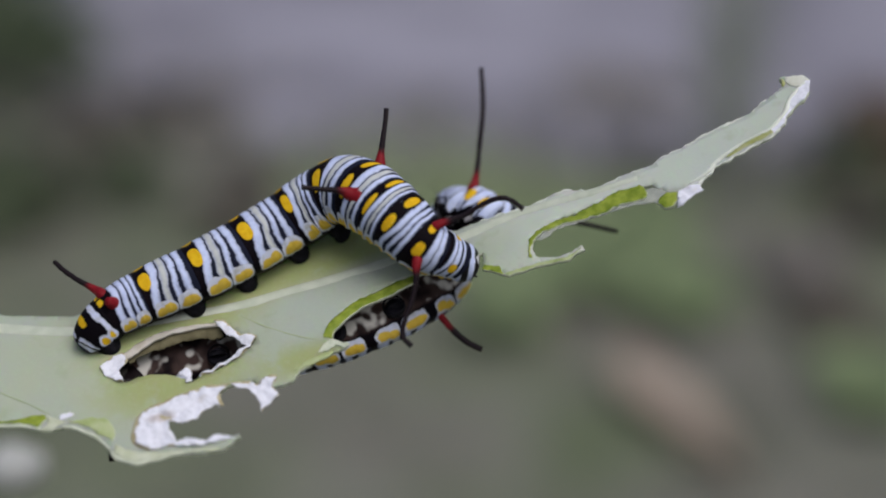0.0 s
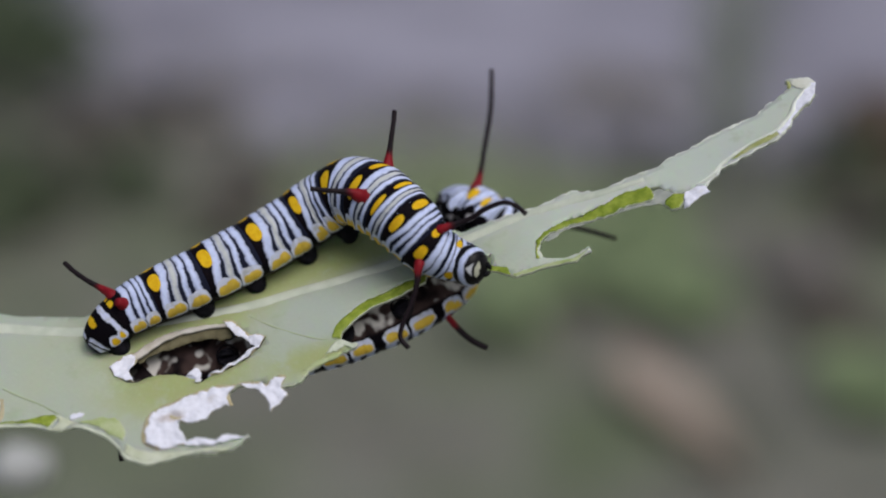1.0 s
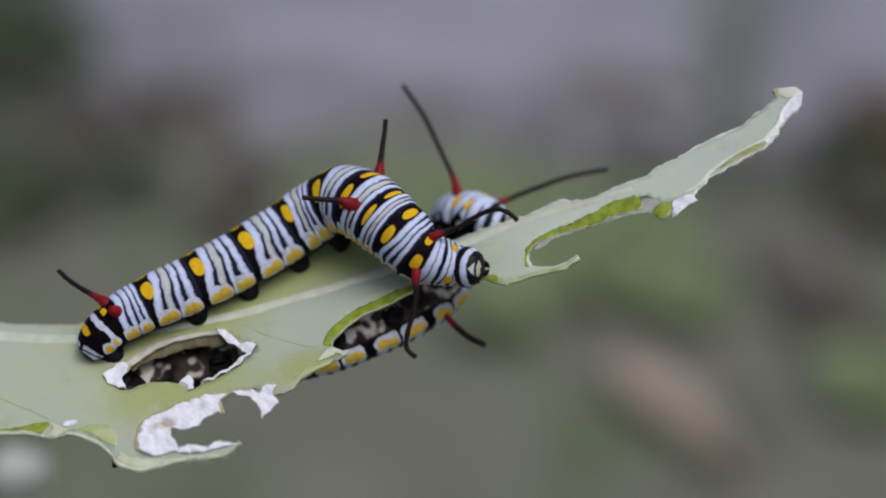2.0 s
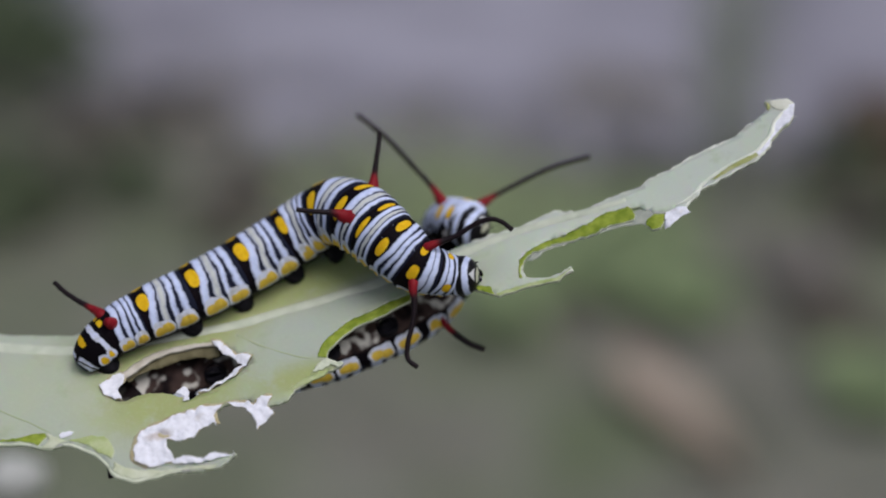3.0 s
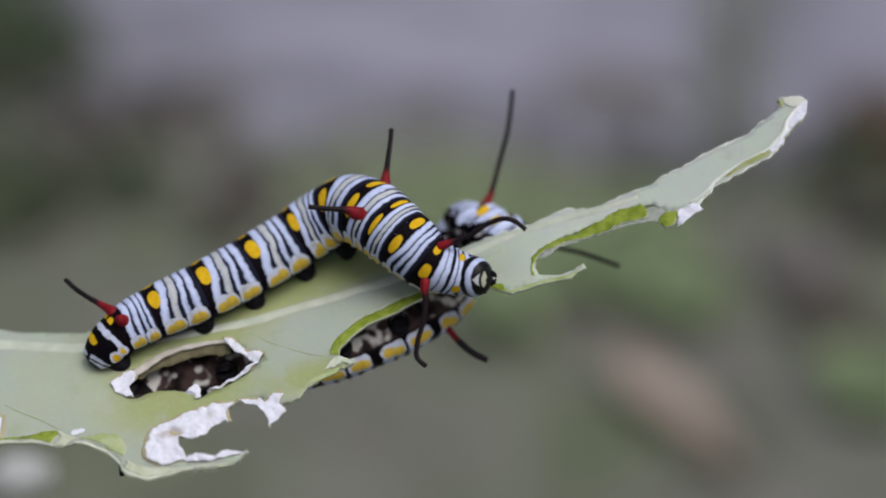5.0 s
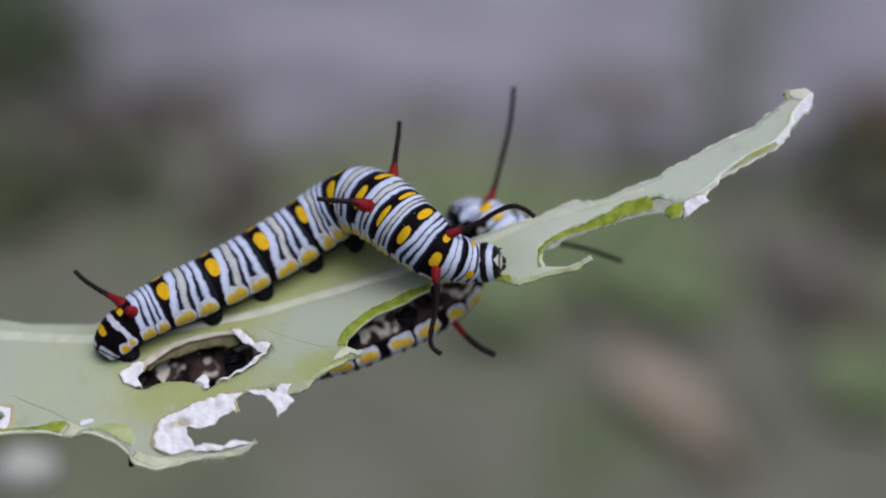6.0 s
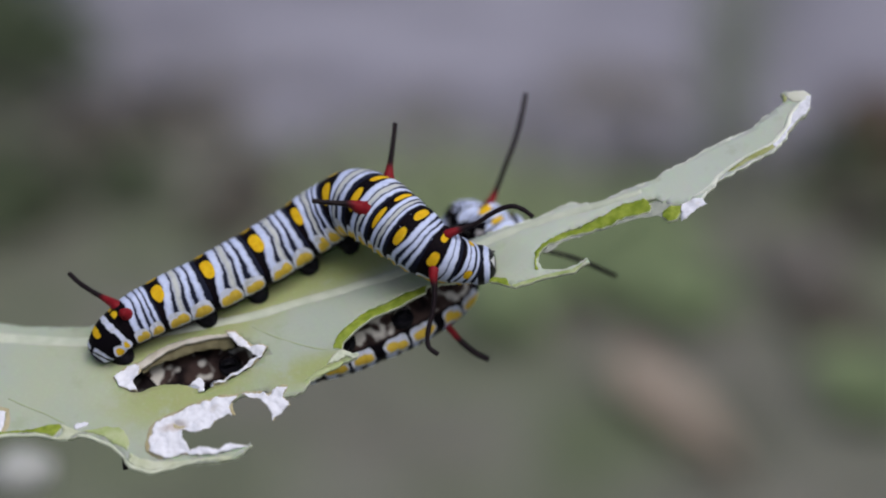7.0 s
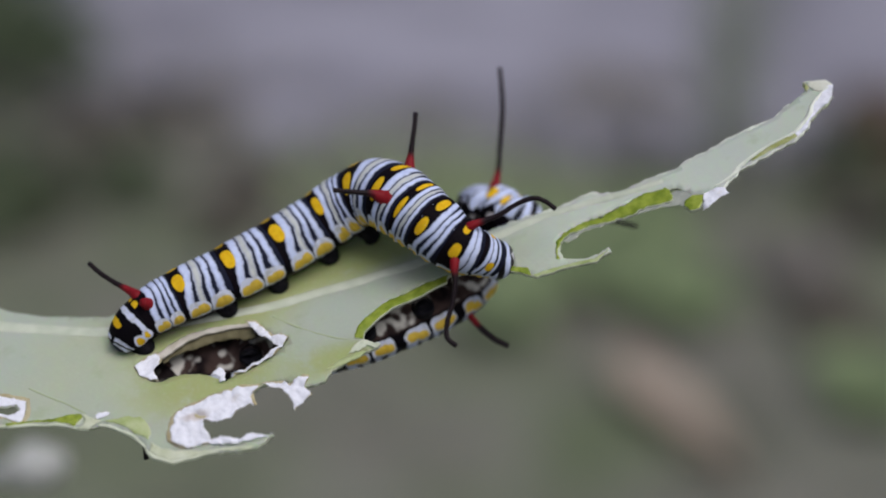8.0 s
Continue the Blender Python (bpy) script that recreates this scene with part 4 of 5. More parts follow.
A_CUTS = [0.0, 4.1, 7.86, 13.36, 19.06, 25.06, 29.96, 34.76, 37.76, 39.86, 42.76, 45.46, 47.86]
A_TENTACLES = [
    (7, 0.8, [(0.9, 4.6, 8.2), (1.5, 5.6, 8.9), (2.4, 7.1, 10.1), (3.1, 8.4, 10.9), (3.6, 9.4, 11.6)]),
    (7, 1.25, [(-1.5, 0.9, 8.9), (-2.3, 1.0, 9.5), (-3.2, 1.2, 10.2), (-4.9, 1.4, 11.0), (-6.7, 1.7, 11.8)]),
    (1, 0.6, [(-29.1, 0.8, 7.1), (-29.8, 1.8, 7.3), (-31.3, 3.2, 8.1), (-32.4, 4.5, 8.6), (-33.2, 5.7, 9.2)]),
    (1, 0.72, [(-28.1, -0.7, 6.9), (-28.2, -1.0, 7.6), (-28.4, -1.2, 8.1)]),
    (10, 0.5, [(2.2, -6.3, 4.8), (1.8, -6.9, 4.5), (1.3, -7.8, 3.8), (0.1, -9.1, 2.7), (-1.3, -10.3, 1.8), (-2.0, -11.3, 1.0), (-1.6, -12.3, 0.3)]),
    (10, 0.48, [(4.7, -4.0, 6.6), (6.2, -4.1, 6.7), (7.9, -4.2, 6.8), (9.8, -4.1, 7.2), (11.5, -4.3, 7.3), (12.5, -4.9, 6.9), (13.2, -5.8, 6.2)]),
]
B_LINE = [(-32.69, -8.34, -1.84, 1.15), (-31.99, -5.87, -2.49, 2.09), (-30.24, -2.81, -2.87, 2.84), (-27.15, -0.90, -3.39, 3.22), (-23.26, -0.58,
    -4.01, 3.36), (-18.47, -1.18, -4.56, 3.42), (-13.64, -2.05, -4.83, 3.41), (-8.67, -2.34, -4.89, 3.40), (-4.20, -1.86, -5.00, 3.41), (0.05, -0.57,
    -5.50, 3.38), (3.66, 2.29, -6.49, 3.32), (5.43, 5.85, -6.07, 3.11), (6.15, 9.10, -6.20, 2.62), (7.16, 9.15, -4.22, 2.68), (8.65, 7.51, -2.86,
    2.75), (9.60, 6.27, -2.45, 2.60)]
B_BACK = [(0, 0.25, -0.97)] * 10 + [(0.1, 0.65, -0.75), (0.1, 0.7, -0.7), (-0.2, 0.9, -0.2), (-0.2, 0.85, 0.5), (0.0, 0.5, 0.85), (0.1, 0.45, 0.9)]
B_CUTS = [0.0, 1.8, 7.5, 13.5, 19.5, 25.5, 31.5, 37.5, 43.0, 47.3, 51.5, 54.3, 57.2]
B_TENTACLES = [
    (10, 0.6, [(8.0, 9.3, -0.9), (7.9, 10.9, -0.0), (7.2, 13.4, 1.7), (6.1, 16.8, 4.4), (4.5, 20.0, 6.9)]),
    (10, 0.6, [(11.1, 7.7, -2.5), (13.2, 8.5, -2.5), (16.4, 9.2, -2.5), (20.4, 9.8, -2.5), (24.7, 10.1, -3.0)]),
    (7, 0.58, [(3.01, -0.07, -4.77), (3.38, -1.52, -5.92), (4.26, -3.08, -7.17), (5.53, -4.63, -8.23), (7.01, -5.68, -8.98)]),
    (1, 0.5, [(-32.5, -6.7, -1.2), (-32.6, -8.1, -2.2), (-32.7, -9.4, -2.9), (-33.0, -10.7, -3.8)]),
]

build_stem()
build_leaf()
upper, upper_segs, upper_head, upper_feelers = build_caterpillar(
    "black, white and yellow banded caterpillar crawling on top of the leaf", Body(A_LINE, A_BACK, 0.20), A_CUTS, A_TENTACLES,
    [0, 2, 3, 4, 5, 9, 10, 11], ((6.95, -4.8, 1.9), (0.9, -0.35, -0.05), (0.1, -0.6, 0.8), 2.0), 0.25, (SKIN, SKIN_ARCH, SKIN_ARCH, SKIN_CHEST, SKIN_HEART, SKIN_NECK), foot=0.80)
upper.matrix_world = UPPER
lower, lower_segs, lower_head, lower_feelers = build_caterpillar(
    "black, white and yellow banded caterpillar hanging under the leaf edge", Body(B_LINE, B_BACK), B_CUTS, B_TENTACLES,
    [0, 3, 4, 5, 6, 9, 10, 11], ((10.1, 5.4, -2.2), (0.75, -0.6, -0.2), (0.1, 0.45, 0.9), 2.3), 0.2, (SKIN_LOWER, SKIN_LOWER, SKIN_THROAT, SKIN_THROAT, SKIN_FRONT, SKIN_CROWN), 0.7)


# ------------------------------------------------------------------ the garden floor behind, far out of focus
def soil_material():
    n = Nodes("garden_soil", 0.9, 0.1)
    broad, mid, fine = n.noise(3.1, 3), n.noise(16, 4), n.noise(120, 5)
    col = n.mix(n.smooth(mid, 0.35, 0.65), (0.140, 0.143, 0.119), (0.210, 0.212, 0.180))
    col = n.mix(n.math("MULTIPLY", n.smooth(broad, 0.42, 0.60), 0.6), col, (0.13, 0.175, 0.085))
    col = n.mix(n.math("MULTIPLY", n.smooth(n.noise(8.5, 2), 0.45, 0.65), 0.5), col, (0.21, 0.215, 0.185))
    col = n.mix(n.math("MULTIPLY", n.smooth(n.noise(5.3, 2), 0.50, 0.62), 0.4), col, (0.19, 0.17, 0.165))
    col = n.mix(n.math("MULTIPLY", n.smooth(fine, 0.5, 0.8), 0.4), col, (0.06, 0.05, 0.045))
    n.bump(fine, 0.6, 0.01)
    return n.done(col)


SOIL_MAT = soil_material()
PAVE_MAT = plain_material("grey_paving", (0.19, 0.185, 0.225), (0.36, 0.352, 0.435), 3.4, 0.85, 0.15, 0.4, 90, 0.003)
GRASS_MAT = plain_material("grass_green", (0.29, 0.37, 0.19), (0.43, 0.52, 0.29), 9, 0.7)
DRYGRASS_MAT = plain_material("dry_grass_grey", (0.17, 0.165, 0.16), (0.27, 0.26, 0.27), 9, 0.8)
WEED_MAT = plain_material("weed_grey_green", (0.30, 0.34, 0.25), (0.42, 0.46, 0.36), 12, 0.7)
COVER_MAT = plain_material("cover_leaf", (0.17, 0.225, 0.115), (0.25, 0.315, 0.175), 30, 0.75)
LITTER_MAT = plain_material("rotting_leaf", (0.085, 0.076, 0.064), (0.15, 0.135, 0.115), 60, 0.85)
HUSK_MAT = plain_material("dry_husk", (0.18, 0.165, 0.155), (0.27, 0.25, 0.24), 60, 0.85)
TOPWOOD_MAT = plain_material("grey_cut_wood", (0.08, 0.06, 0.048), (0.13, 0.10, 0.08), 60, 0.85)
BUSH_MAT = plain_material("bush_green", (0.072, 0.098, 0.058), (0.13, 0.165, 0.095), 14, 0.6)
DRYLEAF_MAT = plain_material("fallen_leaf_tan", (0.36, 0.295, 0.245), (0.47, 0.39, 0.33), 40, 0.75)
BARK_MAT = plain_material("dark_bark", (0.085, 0.060, 0.045), (0.135, 0.098, 0.074), 40, 0.9, 0.1, 0.6, 160, 0.004)


def build_ground():
    n = 60
    xs = np.concatenate([-np.geomspace(60, 2, 8), np.linspace(-1.8, 1.8, n), np.geomspace(2, 60, 8)])
    ys = np.concatenate([-np.geomspace(60, 1, 8), np.linspace(-0.8, 1.64, n), [1.66]])
    h = lambda x, y: 0.012 * noise.noise(Vector((x * 4, y * 4, 0.7))) * (1 if abs(x) < 3 and -1 < y < 1.6 else 0)
    v = [(x, y, h(x, y)) for y in ys for x in xs]
    w = len(xs)
    k = len(v)
    f = [(j * w + i, j * w + i + 1, (j + 1) * w + i + 1, (j + 1) * w + i) for j in range(len(ys) - 1) for i in range(w - 1)]
    v += [(-60, 120, 0), (60, 120, 0)]
    f.append((k - w, k - 1, k + 1, k))
    tagged(mesh_object("ground", v, f, SOIL_MAT), "grey-brown garden soil with mossy green patches", "ground", kind="structure")


def build_pavement():
    """A low strip of poured concrete with a rounded, crumbling edge."""
    n, rows, v, f = 80, 5, [], []
    for i in range(n + 1):
        x = -6 + 12 * i / n
        y0 = 1.50 + 0.22 / (1 + math.exp((x + 0.24) / 0.05)) + 0.09 * noise.noise(Vector((x * 2.3, 0.4, 0))) + 0.05 * noise.noise(Vector((x * 9, 0, 0)))
        v += [(x, y0 - 0.02, -0.01), (x, y0, 0.012), (x, y0 + 0.03, 0.02), (x, 4.4, 0.02), (x, 4.42, -0.01)]
    for i in range(n):
        f += [(i * rows + k, (i + 1) * rows + k, (i + 1) * rows + k + 1, i * rows + k + 1) for k in range(rows - 1)]
    tagged(mesh_object("pavement", v, f, PAVE_MAT), "lilac-grey worn concrete path", "pavement", kind="structure")


def blades(name, spots, mat, label, category, count, height, spread, kind="", thin=1.0):
    """Tufts of narrow bent grass blades, joined."""
    v, f = [], []
    for cx, cy, r in spots:
        for _ in range(count):
            a, d = random.uniform(0, 2 * math.pi), r * math.sqrt(random.random())
            x, y = cx + d * math.cos(a), cy + d * math.sin(a)
            hgt, b, w = height * random.uniform(0.5, 1.2), random.uniform(0, 2 * math.pi), random.uniform(0.0015, 0.003) * thin
            dx, dy, k = math.cos(b) * spread * hgt, math.sin(b) * spread * hgt, len(v)
            px, py = -math.sin(b) * w, math.cos(b) * w
            v += [(x - px, y - py, -0.012), (x + px, y + py, -0.012), (x + dx * 0.35 + px, y + dy * 0.35 + py, hgt * 0.6),
                  (x + dx * 0.35 - px, y + dy * 0.35 - py, hgt * 0.6), (x + dx, y + dy, hgt)]
            f += [(k, k + 1, k + 2, k + 3), (k + 3, k + 2, k + 4)]
    return tagged(mesh_object(name, v, f, mat, smooth=False), label, category, kind=kind)


def build_bush(x, y, size, seed):
    """Low dark bush: short branching twigs and many small pointed leaves."""
    rnd = random.Random(seed)
    thing = tagged(new("bush"), "low dark green leafy bush on the soil", "bush", "bushes")
    thing.matrix_world = Matrix.Translation((x, y, 0))
    v, f = [], []
    for k in range(7):
        a = rnd.uniform(0, 6.28)
        tip = (math.cos(a) * size * 0.7, math.sin(a) * size * 0.7, size * rnd.uniform(0.5, 0.9))
        tv, tf, _ = tube([(0, 0, -0.01), (tip[0] * 0.4, tip[1] * 0.4, tip[2] * 0.6), tip], [0.005, 0.003, 0.0015], 6, 4)
        k0 = len(v)
        v += [tuple(p) for p in tv]
        f += [tuple(i + k0 for i in q) for q in tf]
    mesh_object("twigs", v, f, BARK_MAT, None, True, thing)
    v, f = [], []
    for _ in range(70 if size < 0.055 else 420 if size < 0.15 else 900):
        d = Vector((rnd.gauss(0, 1), rnd.gauss(0, 1), abs(rnd.gauss(0, 1)))).normalized() * size * rnd.uniform(0.35, 1.0) * (1 + 0.3 * noise.noise(Vector((rnd.random(), seed, 0))))
        m = Matrix.Translation((d.x, d.y, d.z * 0.9 + 0.01)) @ Euler((rnd.uniform(-1, 1), rnd.uniform(-1, 1), rnd.uniform(0, 6.28))).to_matrix().to_4x4()
        s, k0 = rnd.uniform(0.012, 0.026), len(v)
        v += [tuple(m @ Vector(p)) for p in ((-s, 0, 0), (0, s * 0.4, s * 0.12), (s, 0, 0), (0, -s * 0.4, s * 0.12))]
        f += [(k0, k0 + 1, k0 + 2), (k0, k0 + 2, k0 + 3)]
    tagged(mesh_object("leaves", v, f, BUSH_MAT, None, False, thing), kind="stuff")


def build_litter(spots, mat, label, count, seed, name="leaf_litter", category="leaf litter"):
    """Small curled leaf crumbs strewn over the ground, densest in the middle of each patch."""
    rnd, v, f = random.Random(seed), [], []
    for cx, cy, r in spots:
        for _ in range(count):
            a, d = rnd.uniform(0, 2 * math.pi), r * rnd.random() ** 0.7
            x, y, b, l = cx + d * math.cos(a), cy + 1.8 * d * math.sin(a), rnd.uniform(0, 2 * math.pi), rnd.uniform(0.008, 0.02)
            m = Matrix.Translation((x, y, (0.024 if y > 1.62 else 0.016) + rnd.uniform(-0.004, 0.006))) @ Euler((rnd.uniform(-0.4, 0.4), rnd.uniform(-0.4, 0.4), b)).to_matrix().to_4x4()
            k = len(v)
            v += [tuple(m @ Vector(p)) for p in ((-l, 0, 0), (-0.2 * l, 0.45 * l, 0.12 * l), (l, 0.05 * l, 0.05 * l), (0.1 * l, -0.5 * l, 0.12 * l))]
            f += [(k, k + 1, k + 2), (k, k + 2, k + 3)]
    tagged(mesh_object(name, v, f, mat, smooth=False), label, category, kind="stuff")


def build_fallen_leaf(x, y, length, turned, mat, label):
    """Curled dry leaf: a cupped blade with a raised midrib and a stalk."""
    thing = tagged(new("fallen_leaf"), label, "leaf")
    thing.matrix_world = pose(x, y, 0.0, 0, 0, turned)
    n, m, v, f = 14, 8, [], []
    top = lambda a, b: 0.007 + length * (0.04 * b * b + 0.08 * (a - 0.5) ** 2) + 0.004 * noise.noise(Vector((a * 5, b * 3, x)))
    for s in (1, -1):
        for i in range(n + 1):
            for j in range(m + 1):
                a, b = i / n, j / m * 2 - 1
                w = 0.16 * math.sin(math.pi * min(max(a, 0.02), 0.98)) ** 0.7 * (1 + 0.12 * noise.noise(Vector((a * 7, b, 2))))
                v.append((length * (a - 0.5), length * w * b, top(a, b) + s * 0.0006))
    k = (n + 1) * (m + 1)
    for i in range(n):
        for j in range(m):
            q = (i * (m + 1) + j, (i + 1) * (m + 1) + j, (i + 1) * (m + 1) + j + 1, i * (m + 1) + j + 1)
            f += [q, tuple(c + k for c in q[::-1])]
    mesh_object("blade", v, f, mat, None, True, thing)
    v, f, uv = tube([(length * (a - 0.5), 0, top(a, 0)) for a in (0.02, 0.3, 0.6, 0.97)], [0.0022, 0.0018, 0.0013, 0.0006], 8, 6)
    mesh_object("midrib", v, f, BARK_MAT, uv, True, thing)
    v, f, uv = tube([(-length * 0.48, 0, top(0.02, 0)), (-length * 0.6, 0.004, 0.012), (-length * 0.75, 0.002, 0.004)], [0.0022, 0.002, 0.0016], 8, 6)
    mesh_object("stalk", v, f, BARK_MAT, uv, True, thing)


def build_stump(x, y, r, h):
    """Weathered stump: rough bark round a paler cut top."""
    thing = tagged(new("wood_stump"), "dark brown weathered wood stump in the soil", "stump")
    thing.matrix_world = Matrix.Translation((x, y, 0))
    v, f, uv = tube([(0, 0, -0.02), (0, 0, h * 0.5), (0.004, 0, h)], [r * 1.15, r, r * 0.9], 22, 8)
    v = np.array([p + 0.12 * r * np.array(noise.noise_vector(Vector(p) * 18)) for p in v])
    mesh_object("bark", v, f, BARK_MAT, None, True, thing)
    v, f, uv = tube([(0.004, 0, h * 0.8), (0.004, 0, h + 0.004)], [r * 0.8, r * 0.78], 22, 2)
    mesh_object("cut_top", v, f, TOPWOOD_MAT, None, False, thing)


build_ground()
build_pavement()
build_bush(-0.64, 1.72, 0.22, 1)
build_bush(-0.42, 1.30, 0.07, 5)
build_bush(-0.30, 1.36, 0.05, 7)
build_bush(-0.70, 2.02, 0.25, 9)
build_bush(-0.52, 1.80, 0.10, 6)
build_bush(0.44, 1.26, 0.045, 12)
build_stump(0.470, 1.47, 0.070, 0.065)
build_fallen_leaf(0.146, 0.955, 0.115, 96, DRYLEAF_MAT, "curled tan dry leaf lying on soil")
build_fallen_leaf(0.164, 0.925, 0.125, 106, DRYLEAF_MAT, "curled tan dry leaf lying among others on soil")
build_fallen_leaf(0.176, 0.881, 0.105, 104, DRYLEAF_MAT, "small tan dry leaf on soil")
build_bush(0.407, 1.406, 0.05, 14)
blades("grass", [(0.06, 1.3, 0.12), (-0.06, 1.42, 0.12)], GRASS_MAT,
       "short thin green grass growing in the soil", "grass", 300, 0.03, 1.2, kind="stuff")
blades("tall_grass", [(0.285, 1.423, 0.029)], WEED_MAT, "tall thin greyish green grass by the path", "grass", 360, 0.34, 0.25, kind="stuff", thin=0.09)
blades("dry_grass", [(x * 0.13, (1.47 if x > -2 else 1.70) + 0.05 * math.sin(x * 2.1), 0.10) for x in range(-5, 6)], DRYGRASS_MAT,
       "thin greyish dry grass along the path edge", "grass", 90, 0.05, 0.8, kind="stuff")
build_litter([(0.167, 1.162, 0.048), (0.197, 1.109, 0.037), (0.138, 1.212, 0.04), (0.199, 1.295, 0.032), (0.304, 0.942, 0.028), (0.048, 1.092, 0.032), (0.083, 1.138, 0.028)], COVER_MAT, "flat green ground cover leaves on the soil", 300, 20, "ground_cover", "ground cover")
build_litter([(0.31, 1.06, 0.036), (-0.381, 1.554, 0.044), (-0.324, 1.617, 0.045), (-0.386, 1.373, 0.039), (0.41, 1.441, 0.041), (0.389, 1.295, 0.032), (-0.188, 1.389, 0.034), (-0.201, 1.281, 0.031)], LITTER_MAT, "dark brown rotting leaf litter on the soil", 105, 21)
build_litter([(0.309, 1.174, 0.034), (0.171, 1.684, 0.06), (0.248, 1.661, 0.046), (-0.26, 1.617, 0.039), (-0.028, 1.595, 0.051)], HUSK_MAT, "pinkish grey dry leaf crumbs on the soil", 110, 22)


# ------------------------------------------------------------------ what moves
# seconds; the leaf's drift to the right, up and away from its rest (millimetres), and its lean (degrees)
SWAY = [(0, 7.1, -44.5, 1.0251, 0.06), (0.1, 8.4, -45.3, 1.0239, 0.05), (0.2, 3.2, -45.5, 1.0227, 0.04), (0.3, 1.1, -44.7, 1.0214, 0.03), (0.4, 0.9, -42.9, 1.0202, 0.02), (0.5, 11.5, -44, 1.019, 0.01),
        (0.6, 14.6, -45.1, 1.019, 0.02), (0.7, 13.3, -45.1, 1.019, 0.03), (0.8, 11.9, -44.1, 1.019, 0.05), (0.9, 13.6, -43, 1.019, 0.06), (1, 20.6, -42.4, 1.019, 0.07), (1.1, 19.6, -42.2, 1.0186, 0.08),
        (1.2, 14.8, -42.4, 1.0181, 0.08), (1.3, 15, -42.6, 1.0177, 0.09), (1.4, 21.3, -40.8, 1.0172, 0.09), (1.5, 23.3, -37.3, 1.0168, 0.1), (1.6, 11.7, -36, 1.0149, 0.09), (1.7, 8, -35, 1.013, 0.08),
        (2.8, -11, -13.5, 1.006, 0), (2.9, -8.3, -13.1, 1.0053, -0.01), (3, -6.8, -7.7, 1.0047, -0.02), (3.1, -7, -9, 1.0038, -0.02), (3.2, -3.2, -8.3, 1.0028, -0.01), (3.3, -0.5, -7.5, 1.0019, -0.01),
        (3.4, 0.3, -4.8, 1.0009, -0), (3.5, 0, 0, 1, 0), (3.6, -1.3, 2.3, 1.0002, 0.01), (3.7, 0.5, 2.5, 1.0004, 0.02), (3.8, 1.3, 3.8, 1.0005, 0.03), (3.9, 2, 6.1, 1.0007, 0.04),
        (4, 1.8, 10.6, 1.0009, 0.05), (4.1, -1.8, 11.3, 1.0014, 0.06), (4.2, 2.8, 11.8, 1.0019, 0.07), (4.3, 4.3, 12.2, 1.0024, 0.09), (4.4, 5.8, 11.7, 1.0029, 0.1), (4.5, 9.8, 11.8, 1.0034, 0.11),
        (4.6, 0.6, 4.4, 1.0041, 0.09), (4.7, 1.9, 0.7, 1.0048, 0.07), (4.8, 13.4, -7, 1.0056, 0.05), (4.9, 13.7, -9.7, 1.0063, 0.03), (5, 14.2, -12.5, 1.007, 0.01), (5.1, 15.5, -16.2, 1.0065, 0.02),
        (5.2, 25, -22, 1.006, 0.03), (6.3, 28, -27, 1.002, 0.08), (6.4, 28.6, -26.2, 1.0015, 0.09), (6.5, 30.9, -24.1, 1.0011, 0.09), (6.6, 32.3, -25.8, 1.0022, 0.09), (6.7, 35.4, -25.2, 1.0033, 0.09),
        (6.8, 26.5, -24.6, 1.0043, 0.08), (6.9, 18.5, -23.9, 1.0054, 0.08), (7, 20.3, -22.5, 1.0065, 0.08), (7.1, 21.3, -25.4, 1.0068, 0.09), (7.2, 34.2, -31.6, 1.0072, 0.09), (7.3, 45.1, -34.8, 1.0075, 0.1),
        (7.4, 49.8, -37.4, 1.0079, 0.1), (7.5, 52.7, -36.8, 1.0082, 0.11), (7.6, 49.4, -39.2, 1.0083, 0.1), (7.7, 50.2, -40.4, 1.0084, 0.09), (7.8, 51.5, -40.6, 1.0086, 0.09), (7.9, 52.8, -40.7, 1.0087, 0.08),
        (8, 57.1, -40.7, 1.0088, 0.07)]
# seconds; how far the lower caterpillar's front has swung over (degrees), and slid right and down (millimetres), from its rest
SWING = [(0, 37.7, -0.65, 0.06), (0.5, 38.5, -0.66, 0.26), (0.9, 41.0, -1.22, -0.17), (1, 41.4, -1.36, -0.28), (1.2, 20.0, -1.10, -0.21), (1.5, 18.9,
         -0.72, -0.11), (1.7, 10.8, -0.15, 0.50), (2.8, 1.7, 0.63, 0.02), (3, -10.6, 0.33, -0.00), (3.2, -2.0, 0.20, -0.00), (3.5, 0.0, 0.00, 0.00),
         (3.7, 13.0, 0.05, -0.14), (3.9, 25.5, 0.10, -0.29), (4, 30.6, 0.13, -0.36), (4.1, 33.0, 0.08, -0.35), (4.3, 39.0, -0.01, -0.33), (4.5, 42.6,
         -0.10, -0.31), (5, 47.1, -0.21, -0.47), (5.2, 47.9, -0.55, 0.05), (6.3, 46.0, -0.65, -0.04), (6.5, 49.4, -0.63, -0.24), (7, 52.4, -0.57,
         -0.21), (7.2, 53.5, -0.88, -0.17), (7.4, 44.5, -1.19, -0.14), (7.5, 33.7, -1.34, -0.12), (7.7, 34.0, -1.25, -0.22), (8, 36.4, -1.10, -0.36)]
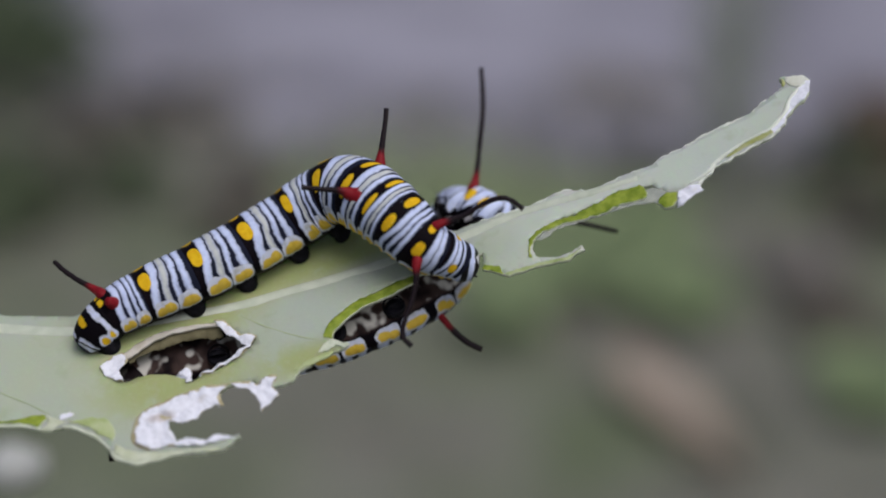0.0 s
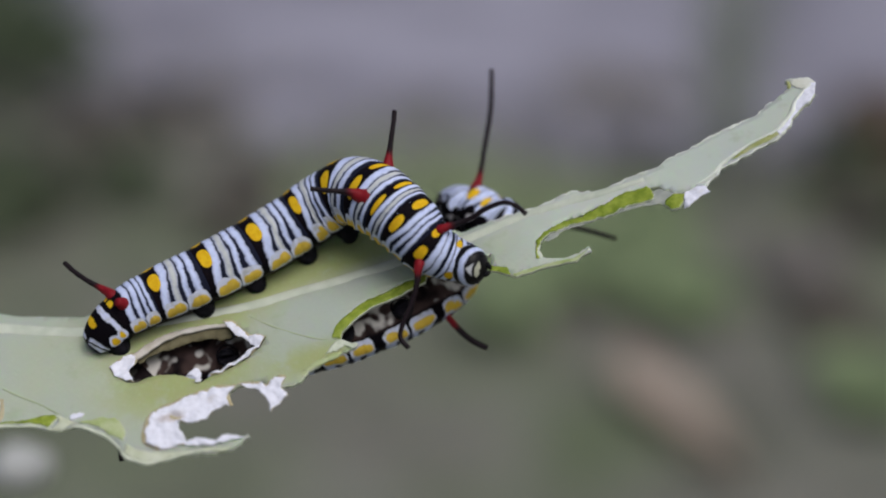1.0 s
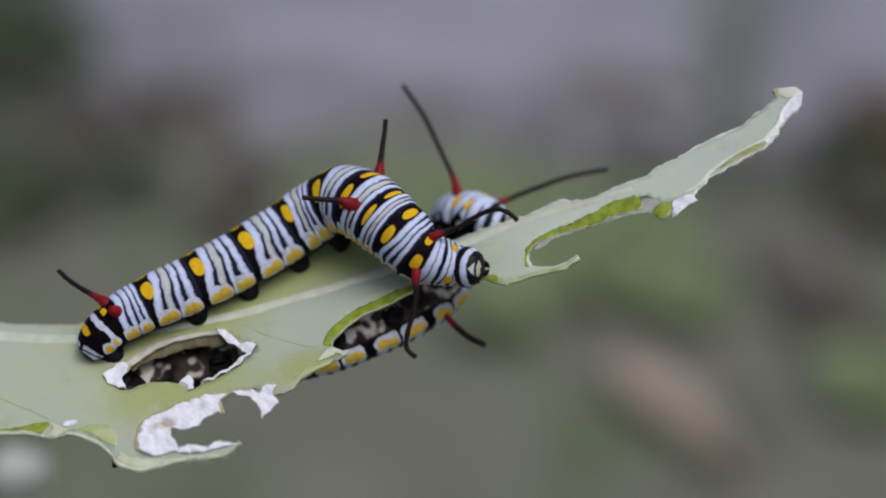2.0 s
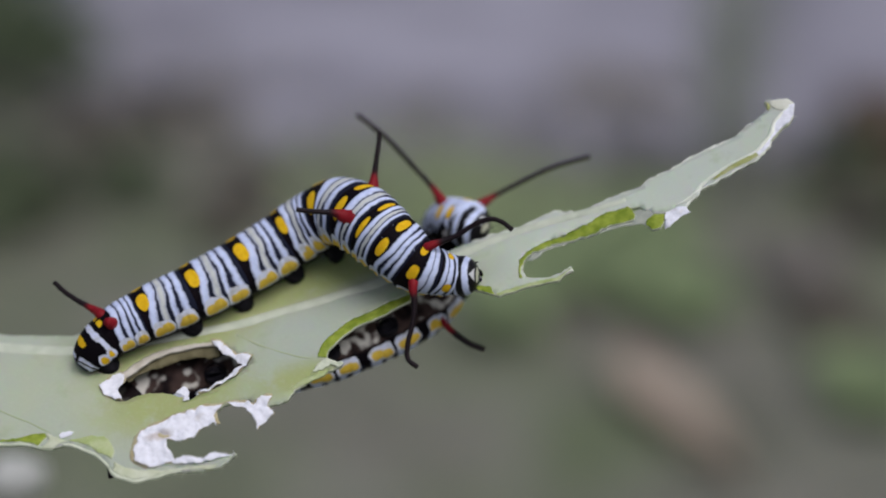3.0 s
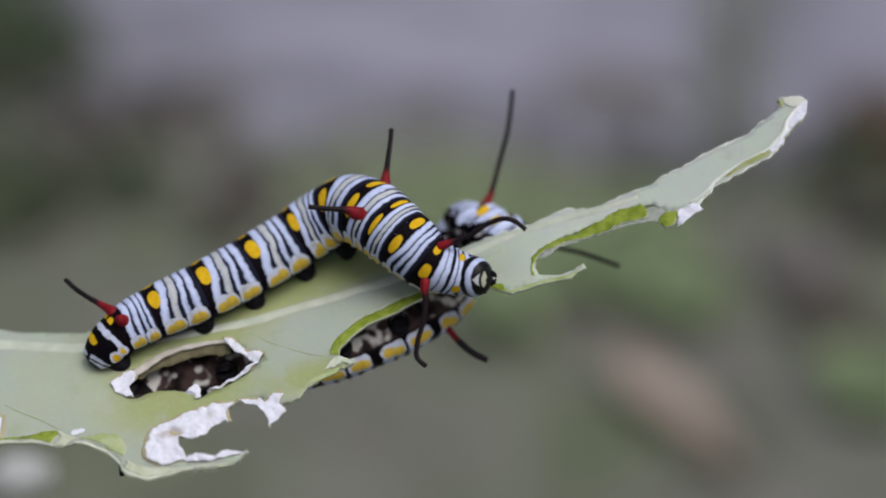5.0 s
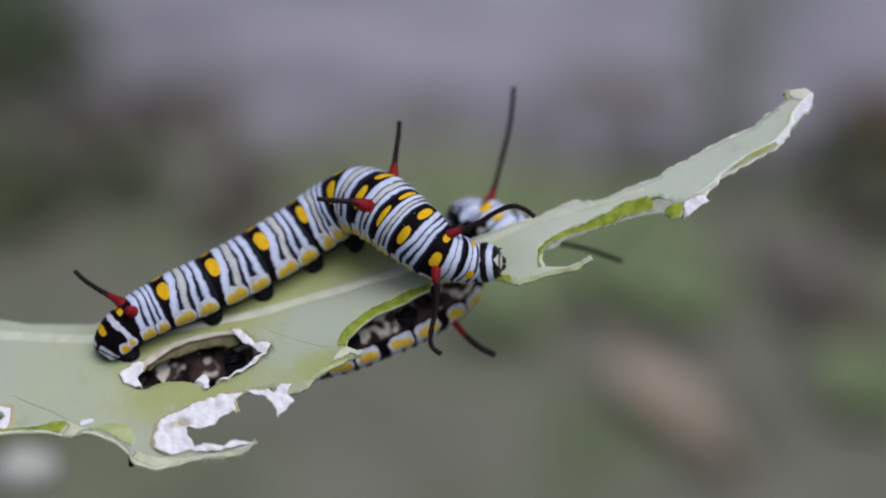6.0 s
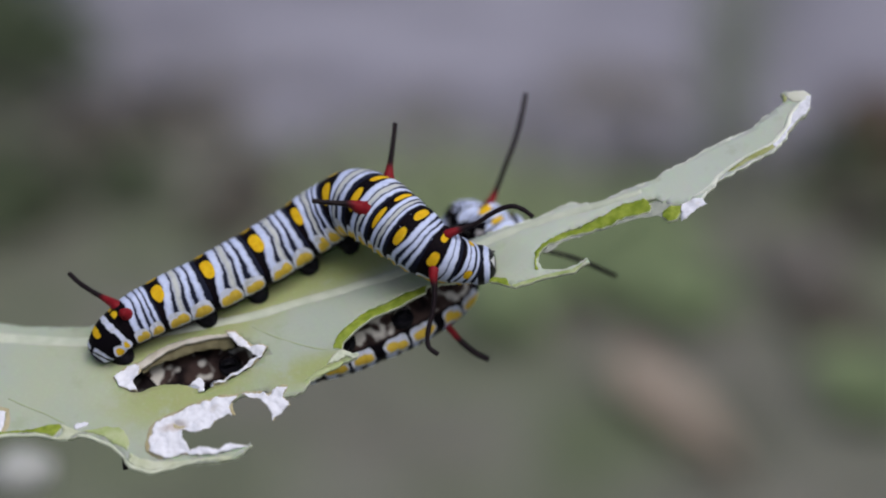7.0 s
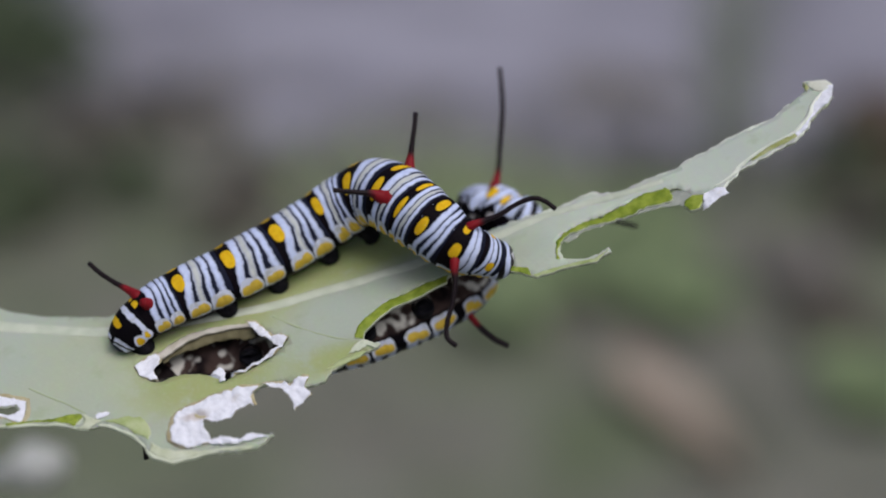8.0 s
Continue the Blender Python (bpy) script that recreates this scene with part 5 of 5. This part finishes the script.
# seconds; how far the lower caterpillar's middle feeler droops (degrees) and slides right and down (millimetres)
DROOP = [(0.0, 5, -0.9, 1.4), (0.5, 5, -0.95, 1.4), (1.0, 5, -1.1, 1.2), (1.5, 4, -0.6, 0.7), (1.7, 4, -0.5, 0.5), (2.8, 0, -0.2, 0.0), (3.5, 0, 0.0, 0.0), (4.0, 0, -0.4, 0.0),
         (4.5, 2, -0.3, 0.3), (5.0, 5, -0.7, 0.9), (5.2, 5, -0.7, 1.0), (6.3, 5, -0.7, 1.3), (7.0, 5, -0.9, 1.4), (7.5, 5, -0.7, 1.0), (8.0, 5, -0.95, 1.0)]
# seconds; the upper caterpillar's front: its swing (degrees), its slide right and down (millimetres), and how far the head turns its face out (degrees)
NOD = [(0.0, 6.0, -0.29, -0.04, -26), (0.5, 8.9, -0.68, 0.50, -24), (0.8, 9.0, -0.55, 0.20, 10), (1.0, 9.0, -0.50, 0.07, 40), (1.5, 3.1, -0.24, 0.21, 32), (1.7, 2.5, -0.2, 0.15, 32),
       (2.8, -0.5, -0.05, 0.04, 4), (3.0, -0.9, -0.04, 0.03, 4), (3.5, 0, 0, 0, 0), (3.8, 1.5, 0.08, -0.4, 22), (4.0, 2.2, 0.11, -0.51, 36), (4.5, 0, 0.06, -0.33, 44),
       (5.0, 1.1, 0.12, 0.13, 36), (5.2, 1.0, 0.13, 0.10, 38), (6.3, -2.5, 0.2, -0.22, -8), (6.5, -2.9, 0.2, -0.24, -8), (7.0, -0.9, 0.33, -0.34, -14), (7.5, 1.0, 0.2, -0.05, -26),
       (8.0, 1.2, 0.29, -0.1, -28)]
UNIT = 155.0 / 2625.0 * MM


def sway(t, right, down, size, lean):
    far = 0.155 * (1 / size - 1)
    return VIEW @ Matrix.Translation((right * UNIT / size, -down * UNIT / size, -far)) @ pose(0, 0, 0, 0, 0, -lean) @ VIEW.inverted()


def turn(pivot, axis, degrees):
    p = Vector(pivot) * MM
    return Matrix.Translation(p) @ Matrix.Rotation(radians(degrees), 4, Vector(axis)) @ Matrix.Translation(-p)


def slide(right, down):
    """A shift across the view, in the leaf's frame."""
    return Matrix.Translation((Vector((0.9497, -0.2216, -0.2216)) * right - Vector((0.3134, 0.6715, 0.6715)) * down) * MM)


CHEST = (7.9, 8.7, -3.6)


def reach(a, x, y, share):
    """The pose of the lower caterpillar's neck and head: carried along by its chest, and turned outwards as it swings over."""
    carried = slide(x + a * 0.004, y - a * 0.016) @ turn((6.47, 6.92, -4.10), TO_EYE, -a)
    at = carried @ (Vector(CHEST) * MM)
    spin = Matrix.Rotation(radians(-a * (1 - 0.7 * share)), 4, TO_EYE) @ Matrix.Rotation(radians(a * share), 4, Vector((0.3134, 0.6715, 0.6715)))
    return Matrix.Translation(at) @ spin @ Matrix.Translation(-Vector(CHEST) * MM)


def motions():
    for thing, rest in ((plant, PLANT), (upper, UPPER), (lower, LEAF)):
        walk(thing, [(row[0], sway(*row) @ rest) for row in SWAY])
    for part, share, sink in ((lower_segs[8], 0.2, 0.012), (lower_segs[9], 0.6, 0.022), (lower_segs[10], 1.0, 0.0)):
        walk(part, [(t, slide(x * share, y * share + a * sink) @ turn((6.47, 6.92, -4.10), TO_EYE, -a * share)) for t, a, x, y in SWING])
    walk(lower_segs[11], [(t, reach(a, x, y, 0.5)) for t, a, x, y in SWING])
    walk(lower_head, [(t, reach(a, x, y, 1.0)) for t, a, x, y in SWING])
    walk(lower_feelers[1], [(t, turn((10.9, 7.8, -2.6), TO_EYE, a * (0.24 if a > 0 else 0.95))) for t, a, x, y in SWING])
    walk(lower_feelers[2], [(t, slide(x, y) @ turn((3.1, -0.8, -5.5), TO_EYE, -a)) for t, a, x, y in DROOP])
    for part, share, face in ((upper_segs[8], 0.2, 0.0), (upper_segs[9], 0.55, 0.0), (upper_segs[10], 1.0, 0.1), (upper_segs[11], 1.0, 0.5), (upper_head, 1.0, 1.0)):
        walk(part, [(t, slide(x * share, y * share) @ turn((3.1, -3.6, 4.5), TO_EYE, -a * share) @ turn((4.6, -4.2, 3.2), (-0.2, 0.7, 0.7), -b * face)) for t, a, x, y, b in NOD])
    # the feelers keep their lean while the front swings
    walk(upper_feelers[5], [(row[0], turn((4.7, -4.0, 6.6), TO_EYE, 3.6 + 0.9 * row[1])) for row in NOD])
    walk(upper_feelers[4], [(row[0], turn((2.2, -6.3, 4.8), TO_EYE, 11)) for row in NOD])


motions()
